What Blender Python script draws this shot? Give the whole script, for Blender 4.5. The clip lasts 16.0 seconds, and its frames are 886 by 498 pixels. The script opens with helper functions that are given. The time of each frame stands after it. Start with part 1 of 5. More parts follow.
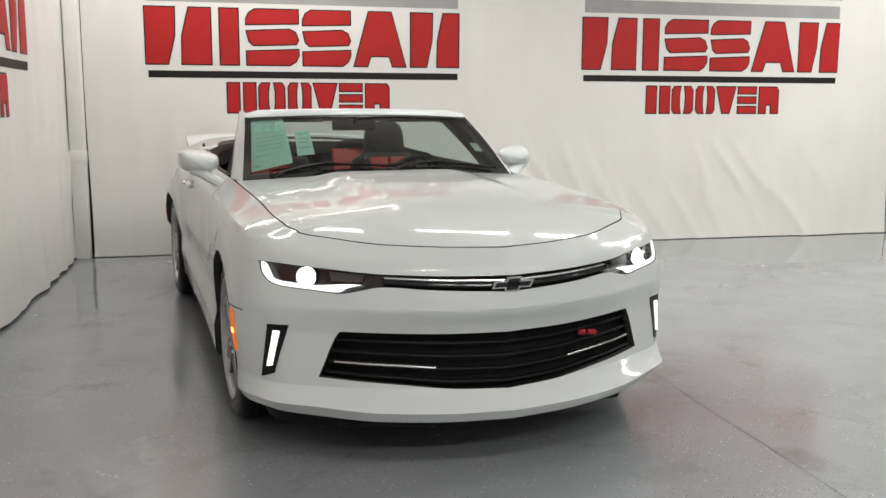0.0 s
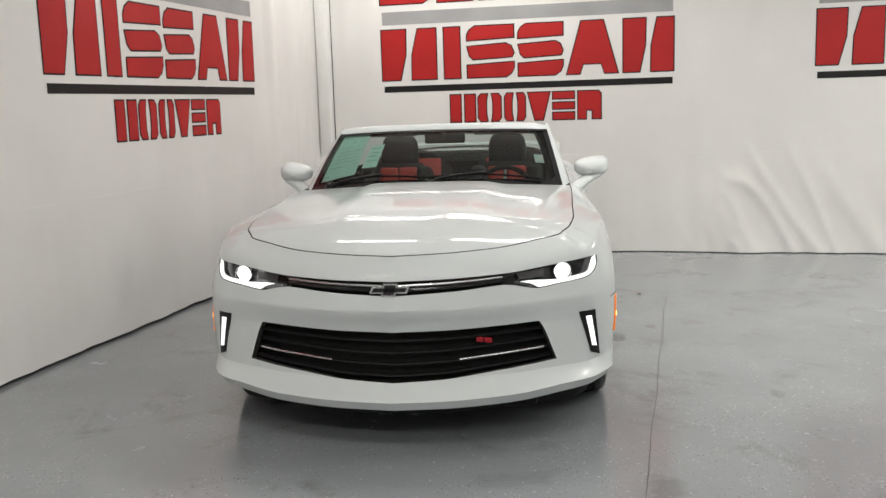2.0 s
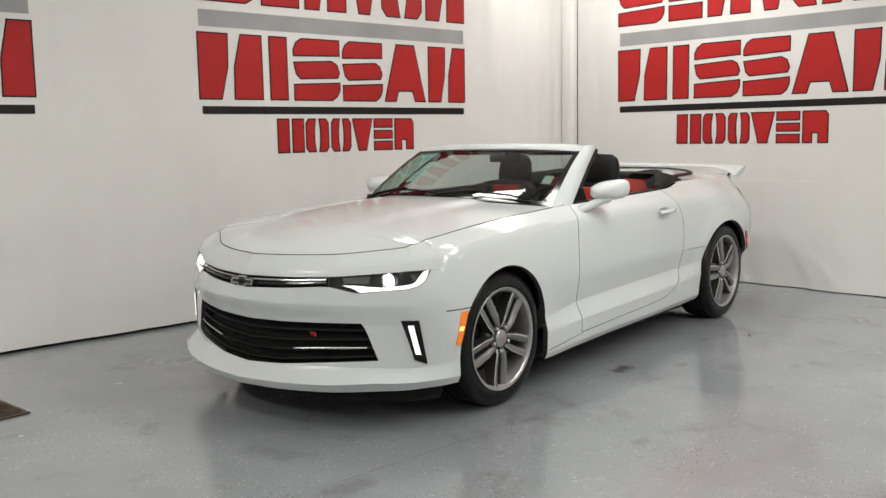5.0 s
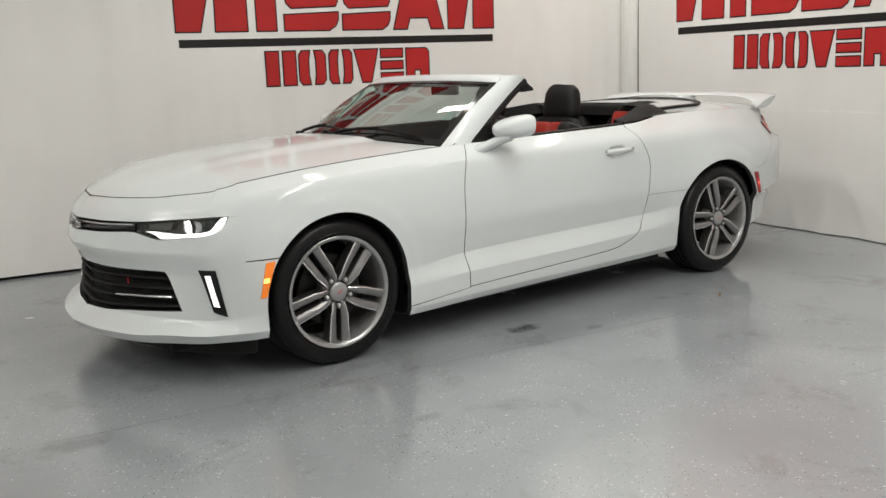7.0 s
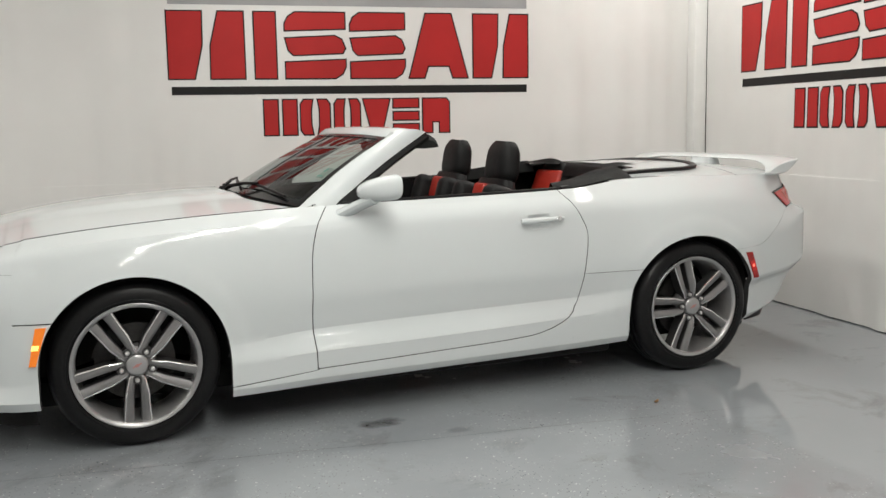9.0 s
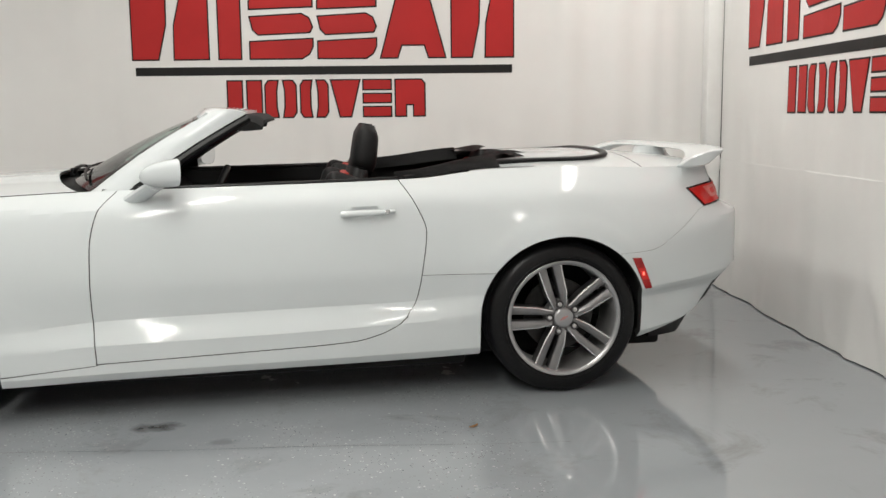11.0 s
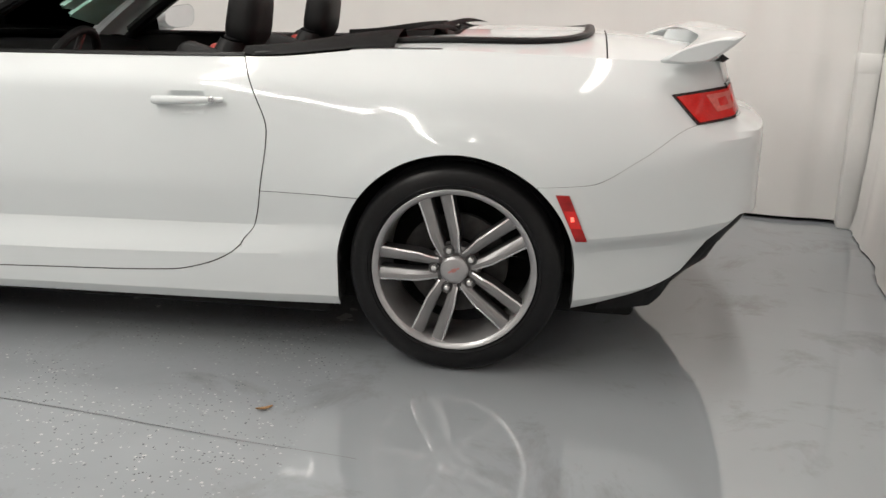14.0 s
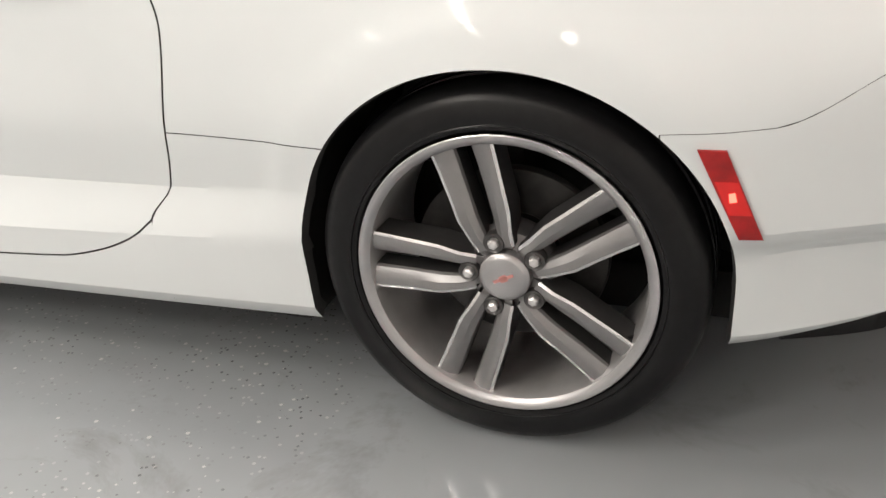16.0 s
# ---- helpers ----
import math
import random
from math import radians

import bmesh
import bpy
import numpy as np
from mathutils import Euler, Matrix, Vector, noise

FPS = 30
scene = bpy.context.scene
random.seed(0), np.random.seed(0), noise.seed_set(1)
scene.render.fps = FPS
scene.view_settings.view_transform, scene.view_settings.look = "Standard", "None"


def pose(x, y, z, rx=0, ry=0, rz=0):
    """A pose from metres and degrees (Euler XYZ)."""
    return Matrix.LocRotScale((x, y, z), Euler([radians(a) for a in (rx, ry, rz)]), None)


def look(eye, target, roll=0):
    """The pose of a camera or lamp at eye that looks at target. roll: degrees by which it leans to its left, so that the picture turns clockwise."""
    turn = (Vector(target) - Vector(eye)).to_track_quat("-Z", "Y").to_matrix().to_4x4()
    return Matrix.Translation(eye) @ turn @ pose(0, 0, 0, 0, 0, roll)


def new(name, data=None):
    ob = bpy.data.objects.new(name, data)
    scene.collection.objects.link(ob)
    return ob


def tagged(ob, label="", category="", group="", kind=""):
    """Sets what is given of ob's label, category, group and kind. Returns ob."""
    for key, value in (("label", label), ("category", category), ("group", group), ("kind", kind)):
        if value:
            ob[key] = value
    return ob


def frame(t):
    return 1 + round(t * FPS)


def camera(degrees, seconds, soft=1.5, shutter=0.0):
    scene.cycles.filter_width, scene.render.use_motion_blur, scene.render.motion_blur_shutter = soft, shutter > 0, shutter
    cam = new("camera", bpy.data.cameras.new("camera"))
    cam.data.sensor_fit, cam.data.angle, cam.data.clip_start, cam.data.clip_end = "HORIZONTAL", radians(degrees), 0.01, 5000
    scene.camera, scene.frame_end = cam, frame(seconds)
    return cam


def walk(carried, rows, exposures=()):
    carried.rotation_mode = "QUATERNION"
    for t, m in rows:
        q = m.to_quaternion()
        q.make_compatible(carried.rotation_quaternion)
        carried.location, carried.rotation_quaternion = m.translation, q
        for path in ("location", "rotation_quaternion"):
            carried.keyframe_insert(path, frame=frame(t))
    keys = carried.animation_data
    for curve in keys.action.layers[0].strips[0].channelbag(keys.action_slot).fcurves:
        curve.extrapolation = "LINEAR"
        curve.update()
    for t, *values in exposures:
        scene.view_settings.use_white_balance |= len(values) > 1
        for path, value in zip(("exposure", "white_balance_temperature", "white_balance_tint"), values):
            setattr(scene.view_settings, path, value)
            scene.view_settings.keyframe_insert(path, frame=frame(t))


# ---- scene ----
cam = camera(50.5, 16.0, soft=1.5)
PATH = [
    (0, (-5.448, 1.419, 1.351), (-3.591, 0.74, 1.045), 0.2),
    (0.5, (-5.617, 0.974, 1.395), (-3.705, 0.489, 1.065), -0.2),
    (1, (-5.84, 0.456, 1.414), (-3.896, 0.161, 1.051), -0.2),
    (1.5, (-5.93, -0.091, 1.415), (-3.963, -0.111, 1.055), 0.4),
    (2, (-6.071, -0.685, 1.443), (-4.109, -0.447, 1.138), -1.7),
    (2.5, (-6.085, -1.247, 1.438), (-4.143, -0.844, 1.18), -0.5),
    (3, (-6.052, -1.802, 1.4), (-4.177, -1.141, 1.183), -0.9),
    (3.5, (-5.928, -2.295, 1.368), (-4.123, -1.469, 1.132), -1.1),
    (4, (-5.702, -2.747, 1.386), (-3.958, -1.801, 1.133), -0.7),
    (4.2, (-5.649, -2.971, 1.392), (-3.951, -1.944, 1.141), -0.6),
    (6.3, (-4.131, -4.529, 1.398), (-2.865, -3.01, 1.096), -2.2),
    (6.5, (-3.978, -4.637, 1.428), (-2.765, -3.08, 1.103), -2.2),
    (7, (-3.512, -4.67, 1.366), (-2.361, -3.079, 0.985), -2.1),
    (7.5, (-3.038, -4.774, 1.343), (-2.072, -3.054, 1.019), -2.9),
    (8, (-2.602, -4.884, 1.331), (-1.681, -3.122, 1.11), -0.7),
    (8.5, (-2.099, -4.898, 1.338), (-1.255, -3.101, 1.093), -3.1),
    (9, (-1.624, -4.948, 1.328), (-0.89, -3.106, 1.064), -1.0),
    (9.5, (-1.164, -4.91, 1.335), (-0.481, -3.047, 1.08), -1.4),
    (10, (-0.723, -4.965, 1.333), (-0.147, -3.069, 1.069), -1.8),
    (10.2, (-0.541, -4.973, 1.309), (-0.004, -3.063, 1.057), -1.3),
    (12.5, (1.378, -4.676, 1.268), (1.297, -2.714, 0.887), -0.3),
    (13, (1.645, -4.457, 1.304), (1.497, -2.497, 0.935), 2.0),
    (13.5, (1.774, -4.114, 1.268), (1.430, -2.192, 0.837), 0.7),
    (14, (1.795, -3.755, 1.22), (1.514, -1.849, 0.685), 1.5),
    (14.5, (1.813, -3.408, 1.174), (1.399, -1.557, 0.538), -0.9),
    (15, (1.839, -2.980, 1.167), (1.397, -1.183, 0.407), -0.2),
    (15.5, (1.845, -2.602, 1.163), (1.348, -0.838, 0.36), -2.3),
    (16, (1.813, -2.262, 1.133), (1.188, -0.591, 0.229), -3.7),
]
walk(cam, [(t, look(eye, target, roll)) for t, eye, target, roll in PATH], exposures=[(0.0, -0.10, 6500, 10), (2.0, -0.17, 6500, 10), (6.5, -0.16, 6550, 9), (9.5, -0.12, 6500, 9), (12.5, -0.02, 6500, 11), (14.0, 0.06, 6600, 12), (15.0, 0.24, 6750, 13), (16.0, 0.50, 6850, 14)])

# ---- helpers of this scene ----
def mat(name):
    m = bpy.data.materials.new(name)
    m.use_nodes = True
    nt = m.node_tree
    return m, nt, nt.nodes["Principled BSDF"]


def node(nt, kind, **values):
    n = nt.nodes.new(kind)
    for key, value in values.items():
        n.inputs[key.replace("_", " ")].default_value = value
    return n


def ramp(nt, fac, stops):
    n = nt.nodes.new("ShaderNodeValToRGB")
    while len(n.color_ramp.elements) < len(stops):
        n.color_ramp.elements.new(0.5)
    for e, (p, c) in zip(n.color_ramp.elements, stops):
        e.position, e.color = p, (*c, 1) if len(c) == 3 else c
    nt.links.new(fac, n.inputs["Fac"])
    return n.outputs["Color"]


def noise_fac(nt, scale, detail=3.0, rough=0.55, stretch=(1, 1, 1), distort=0.0):
    tc = nt.nodes.new("ShaderNodeTexCoord")
    mp = nt.nodes.new("ShaderNodeMapping")
    mp.inputs["Scale"].default_value = stretch
    n = node(nt, "ShaderNodeTexNoise", Scale=scale, Detail=detail, Roughness=rough, Distortion=distort)
    nt.links.new(tc.outputs["Object"], mp.inputs["Vector"])
    nt.links.new(mp.outputs["Vector"], n.inputs["Vector"])
    return n.outputs["Fac"]


def bump(nt, bsdf, height, strength, distance=0.01):
    b = node(nt, "ShaderNodeBump", Strength=strength, Distance=distance)
    nt.links.new(height, b.inputs["Height"])
    nt.links.new(b.outputs["Normal"], bsdf.inputs["Normal"])
    return b


def simple(name, color, rough=0.5, metal=0.0, coat=0.0, vary=0.06, scale=40.0, bumpy=0.0, emit=0.0, spec=0.5):
    m, nt, b = mat(name)
    fac = noise_fac(nt, scale)
    lo = [c * (1 - vary) for c in color]
    hi = [min(1, c * (1 + vary)) for c in color]
    nt.links.new(ramp(nt, fac, [(0.3, lo), (0.7, hi)]), b.inputs["Base Color"])
    rr = node(nt, "ShaderNodeMapRange", To_Min=max(0.02, rough * 0.85), To_Max=min(1, rough * 1.15))
    nt.links.new(noise_fac(nt, scale * 0.3), rr.inputs["Value"])
    nt.links.new(rr.outputs["Result"], b.inputs["Roughness"])
    b.inputs["Metallic"].default_value = metal
    b.inputs["Coat Weight"].default_value = coat
    b.inputs["Coat Roughness"].default_value = 0.05
    b.inputs["Specular IOR Level"].default_value = spec
    if bumpy:
        bump(nt, b, noise_fac(nt, scale * 4), bumpy, 0.002)
    if emit:
        b.inputs["Emission Color"].default_value = (*color, 1)
        b.inputs["Emission Strength"].default_value = emit
    return m


def mesh_of(name, bm, material, smooth=35):
    me = bpy.data.meshes.new(name)
    bmesh.ops.recalc_face_normals(bm, faces=bm.faces) if smooth != -1 else None
    bm.to_mesh(me)
    bm.free()
    for mm in material if isinstance(material, (list, tuple)) else [material]:
        me.materials.append(mm)
    if smooth > 0:
        me.polygons.foreach_set("use_smooth", [True] * len(me.polygons))
        me.set_sharp_from_angle(angle=radians(smooth))
    return me


def part(name, bm, material, parent, label="", smooth=35):
    ob = new(name, mesh_of(name, bm, material, smooth))
    ob.parent = parent
    return tagged(ob, label)


def thing(name, bm, material, label, category, group="", kind="", smooth=35):
    return tagged(new(name, mesh_of(name, bm, material, smooth)), label, category, group, kind)


def empty(name, label, category, group="", m=None):
    ob = tagged(new(name), label, category, group)
    if m is not None:
        ob.matrix_basis = m
    return ob


def add_box(bm, lo, hi, m=None, bevel=0.0, seg=2):
    r = bmesh.ops.create_cube(bm, size=1)
    c = [(a + b) / 2 for a, b in zip(lo, hi)]
    s = [b - a for a, b in zip(lo, hi)]
    bmesh.ops.transform(bm, matrix=Matrix.Translation(c) @ Matrix.Diagonal((*s, 1)), verts=r["verts"])
    vs = r["verts"]
    if bevel:
        es = list({e for v in vs for e in v.link_edges})
        out = bmesh.ops.bevel(bm, geom=es, offset=bevel, segments=seg, profile=0.5, affect="EDGES")
        vs = list({v for f in out["faces"] for v in f.verts} | {v for v in vs if v.is_valid})
    if m is not None:
        bmesh.ops.transform(bm, matrix=m, verts=vs)
    return vs


def box(lo, hi, m=None, bevel=0.0, seg=2):
    bm = bmesh.new()
    add_box(bm, lo, hi, m, bevel, seg)
    return bm


def grid(fn, us, vs, bm=None, close_u=False):
    """A sheet of quads through fn(u, v)."""
    bm = bm or bmesh.new()
    rows = [[bm.verts.new(fn(u, v)) for v in vs] for u in us]
    n = len(rows)
    for i in range(n if close_u else n - 1):
        a, b = rows[i], rows[(i + 1) % n]
        for j in range(len(vs) - 1):
            q = [a[j], b[j], b[j + 1], a[j + 1]]
            if len({tuple(round(k, 6) for k in v.co) for v in q}) > 2:
                try:
                    bm.faces.new(q)
                except ValueError:
                    pass
    return bm


def tube(points, radius, bm=None, seg=8, cap=True, flat=1.0):
    """A round bar along points; radius may be a function of 0..1."""
    bm = bm or bmesh.new()
    pts = [Vector(p) for p in points]
    n = len(pts)
    rings, side = [], None
    for i, p in enumerate(pts):
        d = (pts[min(i + 1, n - 1)] - pts[max(i - 1, 0)]).normalized()
        if side is None:
            side = d.orthogonal().normalized() if abs(d.z) > 0.9 else d.cross(Vector((0, 0, 1))).normalized()
        side = (side - d * side.dot(d)).normalized()
        up = d.cross(side)
        r = radius(i / (n - 1)) if callable(radius) else radius
        rings.append([bm.verts.new(p + (side * math.cos(a) + up * flat * math.sin(a)) * r) for a in [2 * math.pi * k / seg for k in range(seg)]])
    for a, b in zip(rings, rings[1:]):
        for k in range(seg):
            bm.faces.new((a[k], a[(k + 1) % seg], b[(k + 1) % seg], b[k]))
    if cap:
        bm.faces.new(rings[0][::-1])
        bm.faces.new(rings[-1])
    return bm


def lathe(profile, bm=None, seg=48, axis="y", close=False):
    """Turns (radius, along) pairs round an axis."""
    bm = bm or bmesh.new()
    rings = []
    for k in range(seg):
        a = 2 * math.pi * k / seg
        ring = []
        for r, h in profile:
            c = {"y": (r * math.cos(a), h, r * math.sin(a)), "z": (r * math.cos(a), r * math.sin(a), h), "x": (h, r * math.cos(a), r * math.sin(a))}[axis]
            ring.append(bm.verts.new(c))
        rings.append(ring)
    n = len(profile)
    for k in range(seg):
        a, b = rings[k], rings[(k + 1) % seg]
        for j in range(n if close else n - 1):
            q = (a[j], b[j], b[(j + 1) % n], a[(j + 1) % n])
            bm.faces.new(q)
    bmesh.ops.remove_doubles(bm, verts=bm.verts, dist=1e-6)
    return bm


def prism(outline, depth, bm=None, m=None, bevel=0.0):
    """A flat outline of (a, b) pairs in the x-z plane, thickened along y."""
    bm = bm or bmesh.new()
    vs = [bm.verts.new((a, 0, b)) for a, b in outline]
    f = bm.faces.new(vs)
    r = bmesh.ops.extrude_face_region(bm, geom=[f])
    top = [v for v in r["geom"] if isinstance(v, bmesh.types.BMVert)]
    bmesh.ops.translate(bm, vec=(0, depth, 0), verts=top)
    if bevel:
        bmesh.ops.bevel(bm, geom=[e for e in bm.edges if all(v in vs + top for v in e.verts)], offset=bevel, segments=2, affect="EDGES")
        vs, top = [v for v in bm.verts], []
    if m is not None:
        bmesh.ops.transform(bm, matrix=m, verts=vs + top)
    return bm


def spline(keys, values, x):
    """Smooth curve through (key, value), with slopes that never overshoot."""
    n = len(keys)
    if x <= keys[0]:
        return values[0]
    if x >= keys[-1]:
        return values[-1]
    i = max(k for k in range(n - 1) if keys[k] <= x)
    h = [keys[k + 1] - keys[k] for k in range(n - 1)]
    d = [(values[k + 1] - values[k]) / h[k] for k in range(n - 1)]

    def slope(k):
        if k == 0:
            return d[0]
        if k == n - 1:
            return d[-1]
        if d[k - 1] * d[k] <= 0:
            return 0.0
        w1, w2 = 2 * h[k] + h[k - 1], h[k] + 2 * h[k - 1]
        return (w1 + w2) / (w1 / d[k - 1] + w2 / d[k])

    t, m0, m1 = (x - keys[i]) / h[i], slope(i) * h[i], slope(i + 1) * h[i]
    return values[i] * (2 * t**3 - 3 * t**2 + 1) + m0 * (t**3 - 2 * t**2 + t) + values[i + 1] * (3 * t**2 - 2 * t**3) + m1 * (t**3 - t**2)


def lerp(a, b, t):
    return a + (b - a) * t


def steps(a, b, n):
    return [a + (b - a) * k / n for k in range(n + 1)]


def ease(a, b, n):
    """Steps that crowd at both ends."""
    return [a + (b - a) * (1 - math.cos(math.pi * k / n)) / 2 for k in range(n + 1)]

# ---- world and lamps ----
world = bpy.data.worlds.new("world")
scene.world = world
world.use_nodes = True
world.node_tree.nodes["Background"].inputs["Color"].default_value = (0.75, 0.78, 0.85, 1)
world.node_tree.nodes["Background"].inputs["Strength"].default_value = 0.05
LAMP = 18.8  # watts for a metre of strip lamp
LAMP_COLOR = (1.0, 0.985, 0.925)

# ---- materials ----
M_PAINT = simple("white_paint", (0.598, 0.628, 0.634), rough=0.45, coat=1.0, vary=0.01, scale=3, spec=0.05)
M_TYRE = simple("tyre_rubber", (0.0065, 0.0065, 0.007), rough=0.34, vary=0.25, scale=60, bumpy=0.05, spec=0.2)
M_RIM = simple("machined_alloy", (0.74, 0.73, 0.73), rough=0.24, metal=0.9, vary=0.06, scale=25)
M_RIM_DARK = simple("dark_alloy", (0.085, 0.083, 0.083), rough=0.4, metal=0.7, vary=0.1)
M_BLACK = simple("black_plastic", (0.006, 0.006, 0.0064), rough=0.42, vary=0.2, scale=80, spec=0.25)
M_GLOSS = simple("gloss_black", (0.01, 0.01, 0.011), rough=0.12, vary=0.1)
# near-black that stands for shade in cavities, gaps and under the car
M_VOID = simple("shade_black", (0.002, 0.002, 0.002), rough=0.9, vary=0.2)
M_CHROME = simple("chrome", (0.75, 0.75, 0.76), rough=0.08, metal=1.0, vary=0.02)
M_LINER = simple("felt_liner", (0.003, 0.003, 0.003), rough=0.95, vary=0.3, scale=90)
M_LEATHER = simple("black_leather", (0.008, 0.008, 0.0084), rough=0.52, vary=0.15, scale=120, bumpy=0.25, spec=0.22)
M_REDLEATHER = simple("red_leather", (0.36, 0.022, 0.012), rough=0.45, vary=0.12, scale=120, bumpy=0.25)
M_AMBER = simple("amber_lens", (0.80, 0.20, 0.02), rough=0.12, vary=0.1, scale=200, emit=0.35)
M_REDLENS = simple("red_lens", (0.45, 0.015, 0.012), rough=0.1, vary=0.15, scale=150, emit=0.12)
M_LED = simple("white_led", (1.0, 0.99, 0.97), rough=0.3, emit=1.3)
M_REDGLOW = simple("lit_red_bulb", (1.0, 0.16, 0.11), rough=0.2, emit=1.6)
M_REDLIT = simple("lit_red_reflector", (0.55, 0.016, 0.014), rough=0.2, emit=0.12)
M_AMBERGLOW = simple("lit_amber_bulb", (1.0, 0.55, 0.12), rough=0.2, emit=2.2)
M_SLAT = simple("grille_plastic", (0.007, 0.007, 0.0075), rough=0.5, vary=0.2, scale=80, spec=0.12)
M_BARREL = simple("rim_barrel", (0.64, 0.63, 0.63), rough=0.42, metal=0.8, vary=0.06, scale=25)
M_MARKER = simple("dark_red_lens", (0.30, 0.008, 0.008), rough=0.12, vary=0.3, scale=30, emit=0.05)
# shade in the gaps of the sheets, put into the colour of their backing
M_GAPSHADE = simple("sheet_gap_shade", (0.05, 0.048, 0.045), rough=0.9, vary=0.2, scale=4)
M_PAPERBACK = simple("paper_back", (0.52, 0.54, 0.52), rough=0.75, vary=0.05, scale=20)
M_PAPER = simple("green_paper", (0.66, 0.90, 0.82), rough=0.7, vary=0.05, scale=20)
M_TEXTBAR = simple("faint_print", (0.34, 0.58, 0.51), rough=0.7, vary=0.1, scale=20)
M_MIRROR = simple("mirror_glass", (0.8, 0.82, 0.84), rough=0.02, metal=1.0, vary=0.01)
M_DISC = simple("brake_iron", (0.045, 0.043, 0.042), rough=0.45, metal=0.8, vary=0.2)
M_SILVER = simple("satin_silver", (0.55, 0.55, 0.56), rough=0.25, metal=0.9, vary=0.05)


def glass(name, tint, ior=1.45):
    m, nt, b = mat(name)
    nt.nodes.remove(b)
    out = nt.nodes["Material Output"]
    t = node(nt, "ShaderNodeBsdfTransparent", Color=(*tint, 1))
    g = node(nt, "ShaderNodeBsdfGlossy", Roughness=0.01)
    f = node(nt, "ShaderNodeFresnel", IOR=ior)
    mix = nt.nodes.new("ShaderNodeMixShader")
    nt.links.new(f.outputs[0], mix.inputs[0])
    nt.links.new(t.outputs[0], mix.inputs[1])
    nt.links.new(g.outputs[0], mix.inputs[2])
    nt.links.new(mix.outputs[0], out.inputs["Surface"])
    return m


M_GLASS = glass("windshield_glass", (0.53, 0.615, 0.58), 1.6)
M_PAINT.node_tree.nodes["Principled BSDF"].inputs["Coat IOR"].default_value = 1.34
M_PAINT.node_tree.nodes["Principled BSDF"].inputs["Coat Roughness"].default_value = 0.075
M_CLEAR = glass("clear_lens", (0.93, 0.95, 0.95))
M_RIM_MID = simple("painted_alloy", (0.235, 0.23, 0.233), rough=0.38, metal=0.75, vary=0.06, scale=25)
M_LIP = simple("rim_lip_alloy", (0.40, 0.395, 0.40), rough=0.36, metal=0.85, vary=0.06, scale=25)
M_CAPMARK = simple("cap_print", (0.50, 0.22, 0.20), rough=0.4)
M_BEAM = simple("lit_projector", (1.0, 0.99, 0.97), rough=0.2, emit=5.0)
M_BADGE = simple("red_badge", (0.40, 0.02, 0.03), rough=0.2, metal=0.4, vary=0.1)
M_PALELENS = simple("pale_lens", (0.55, 0.13, 0.11), rough=0.12, vary=0.15, scale=100)
M_VISOR = simple("visor_vinyl", (0.16, 0.155, 0.15), rough=0.7, vary=0.08)
M_TUBE = simple("lit_tube", (1.0, 0.96, 0.9), rough=0.4, emit=8.0)
M_STICKER = simple("pale_sticker", (0.6, 0.6, 0.58), rough=0.6, vary=0.05)
# shade of the narrow panel gaps, put into the colour of the turned-in edges
M_EDGESHADE = simple("panel_gap_shade", (0.03, 0.03, 0.03), rough=0.8, vary=0.2)

# ---- the booth: two sheeted walls with prints, floor, ceiling ----
CORNER = Vector((3.335, 1.666, 0.0))
HIGH = 3.5


def wall_matrix(along, inward):
    m = Matrix.Identity(4)
    for r in range(3):
        m[r][0], m[r][1], m[r][2], m[r][3] = along[r], inward[r], (0, 0, 1)[r], CORNER[r]
    return m


SIDE = wall_matrix(Vector((-0.991, 0.1343, 0.0)), Vector((-0.1343, -0.991, 0)))
END = wall_matrix(Vector((-0.122, -0.9925, 0.0)), Vector((-0.9925, 0.122, 0)))


def vinyl():
    m, nt, b = mat("white_vinyl_sheet")
    fac = noise_fac(nt, 0.9, 4)
    nt.links.new(ramp(nt, fac, [(0.3, (0.715, 0.703, 0.686)), (0.7, (0.775, 0.768, 0.752))]), b.inputs["Base Color"])
    rr = node(nt, "ShaderNodeMapRange", To_Min=0.30, To_Max=0.48)
    nt.links.new(noise_fac(nt, 3.0, 4), rr.inputs["Value"])
    nt.links.new(rr.outputs["Result"], b.inputs["Roughness"])
    mix = node(nt, "ShaderNodeMath")
    nt.links.new(noise_fac(nt, 2.6, 3, 0.45, (1.5, 1, 0.5), 0.6), mix.inputs[0])
    nt.links.new(noise_fac(nt, 220.0, 2), mix.inputs[1])
    mul = node(nt, "ShaderNodeMath")
    mul.operation = "MULTIPLY_ADD"
    nt.links.new(mix.inputs[1].links[0].from_socket, mul.inputs[0])
    mul.inputs[1].default_value = 0.05
    nt.links.new(mix.inputs[0].links[0].from_socket, mul.inputs[2])
    nt.nodes.remove(mix)
    bump(nt, b, mul.outputs[0], 0.16, 0.02)
    return m


def print_ink(name, color):
    m, nt, b = mat(name)
    lo, hi = [c * 0.9 for c in color], [c * 1.08 for c in color]
    nt.links.new(ramp(nt, noise_fac(nt, 2.5, 4), [(0.3, lo), (0.7, hi)]), b.inputs["Base Color"])
    b.inputs["Roughness"].default_value = 0.5
    b.inputs["Specular IOR Level"].default_value = 0.25
    bump(nt, b, noise_fac(nt, 2.6, 3, 0.45, (1.5, 1, 0.5), 0.6), 0.16, 0.02)
    return m


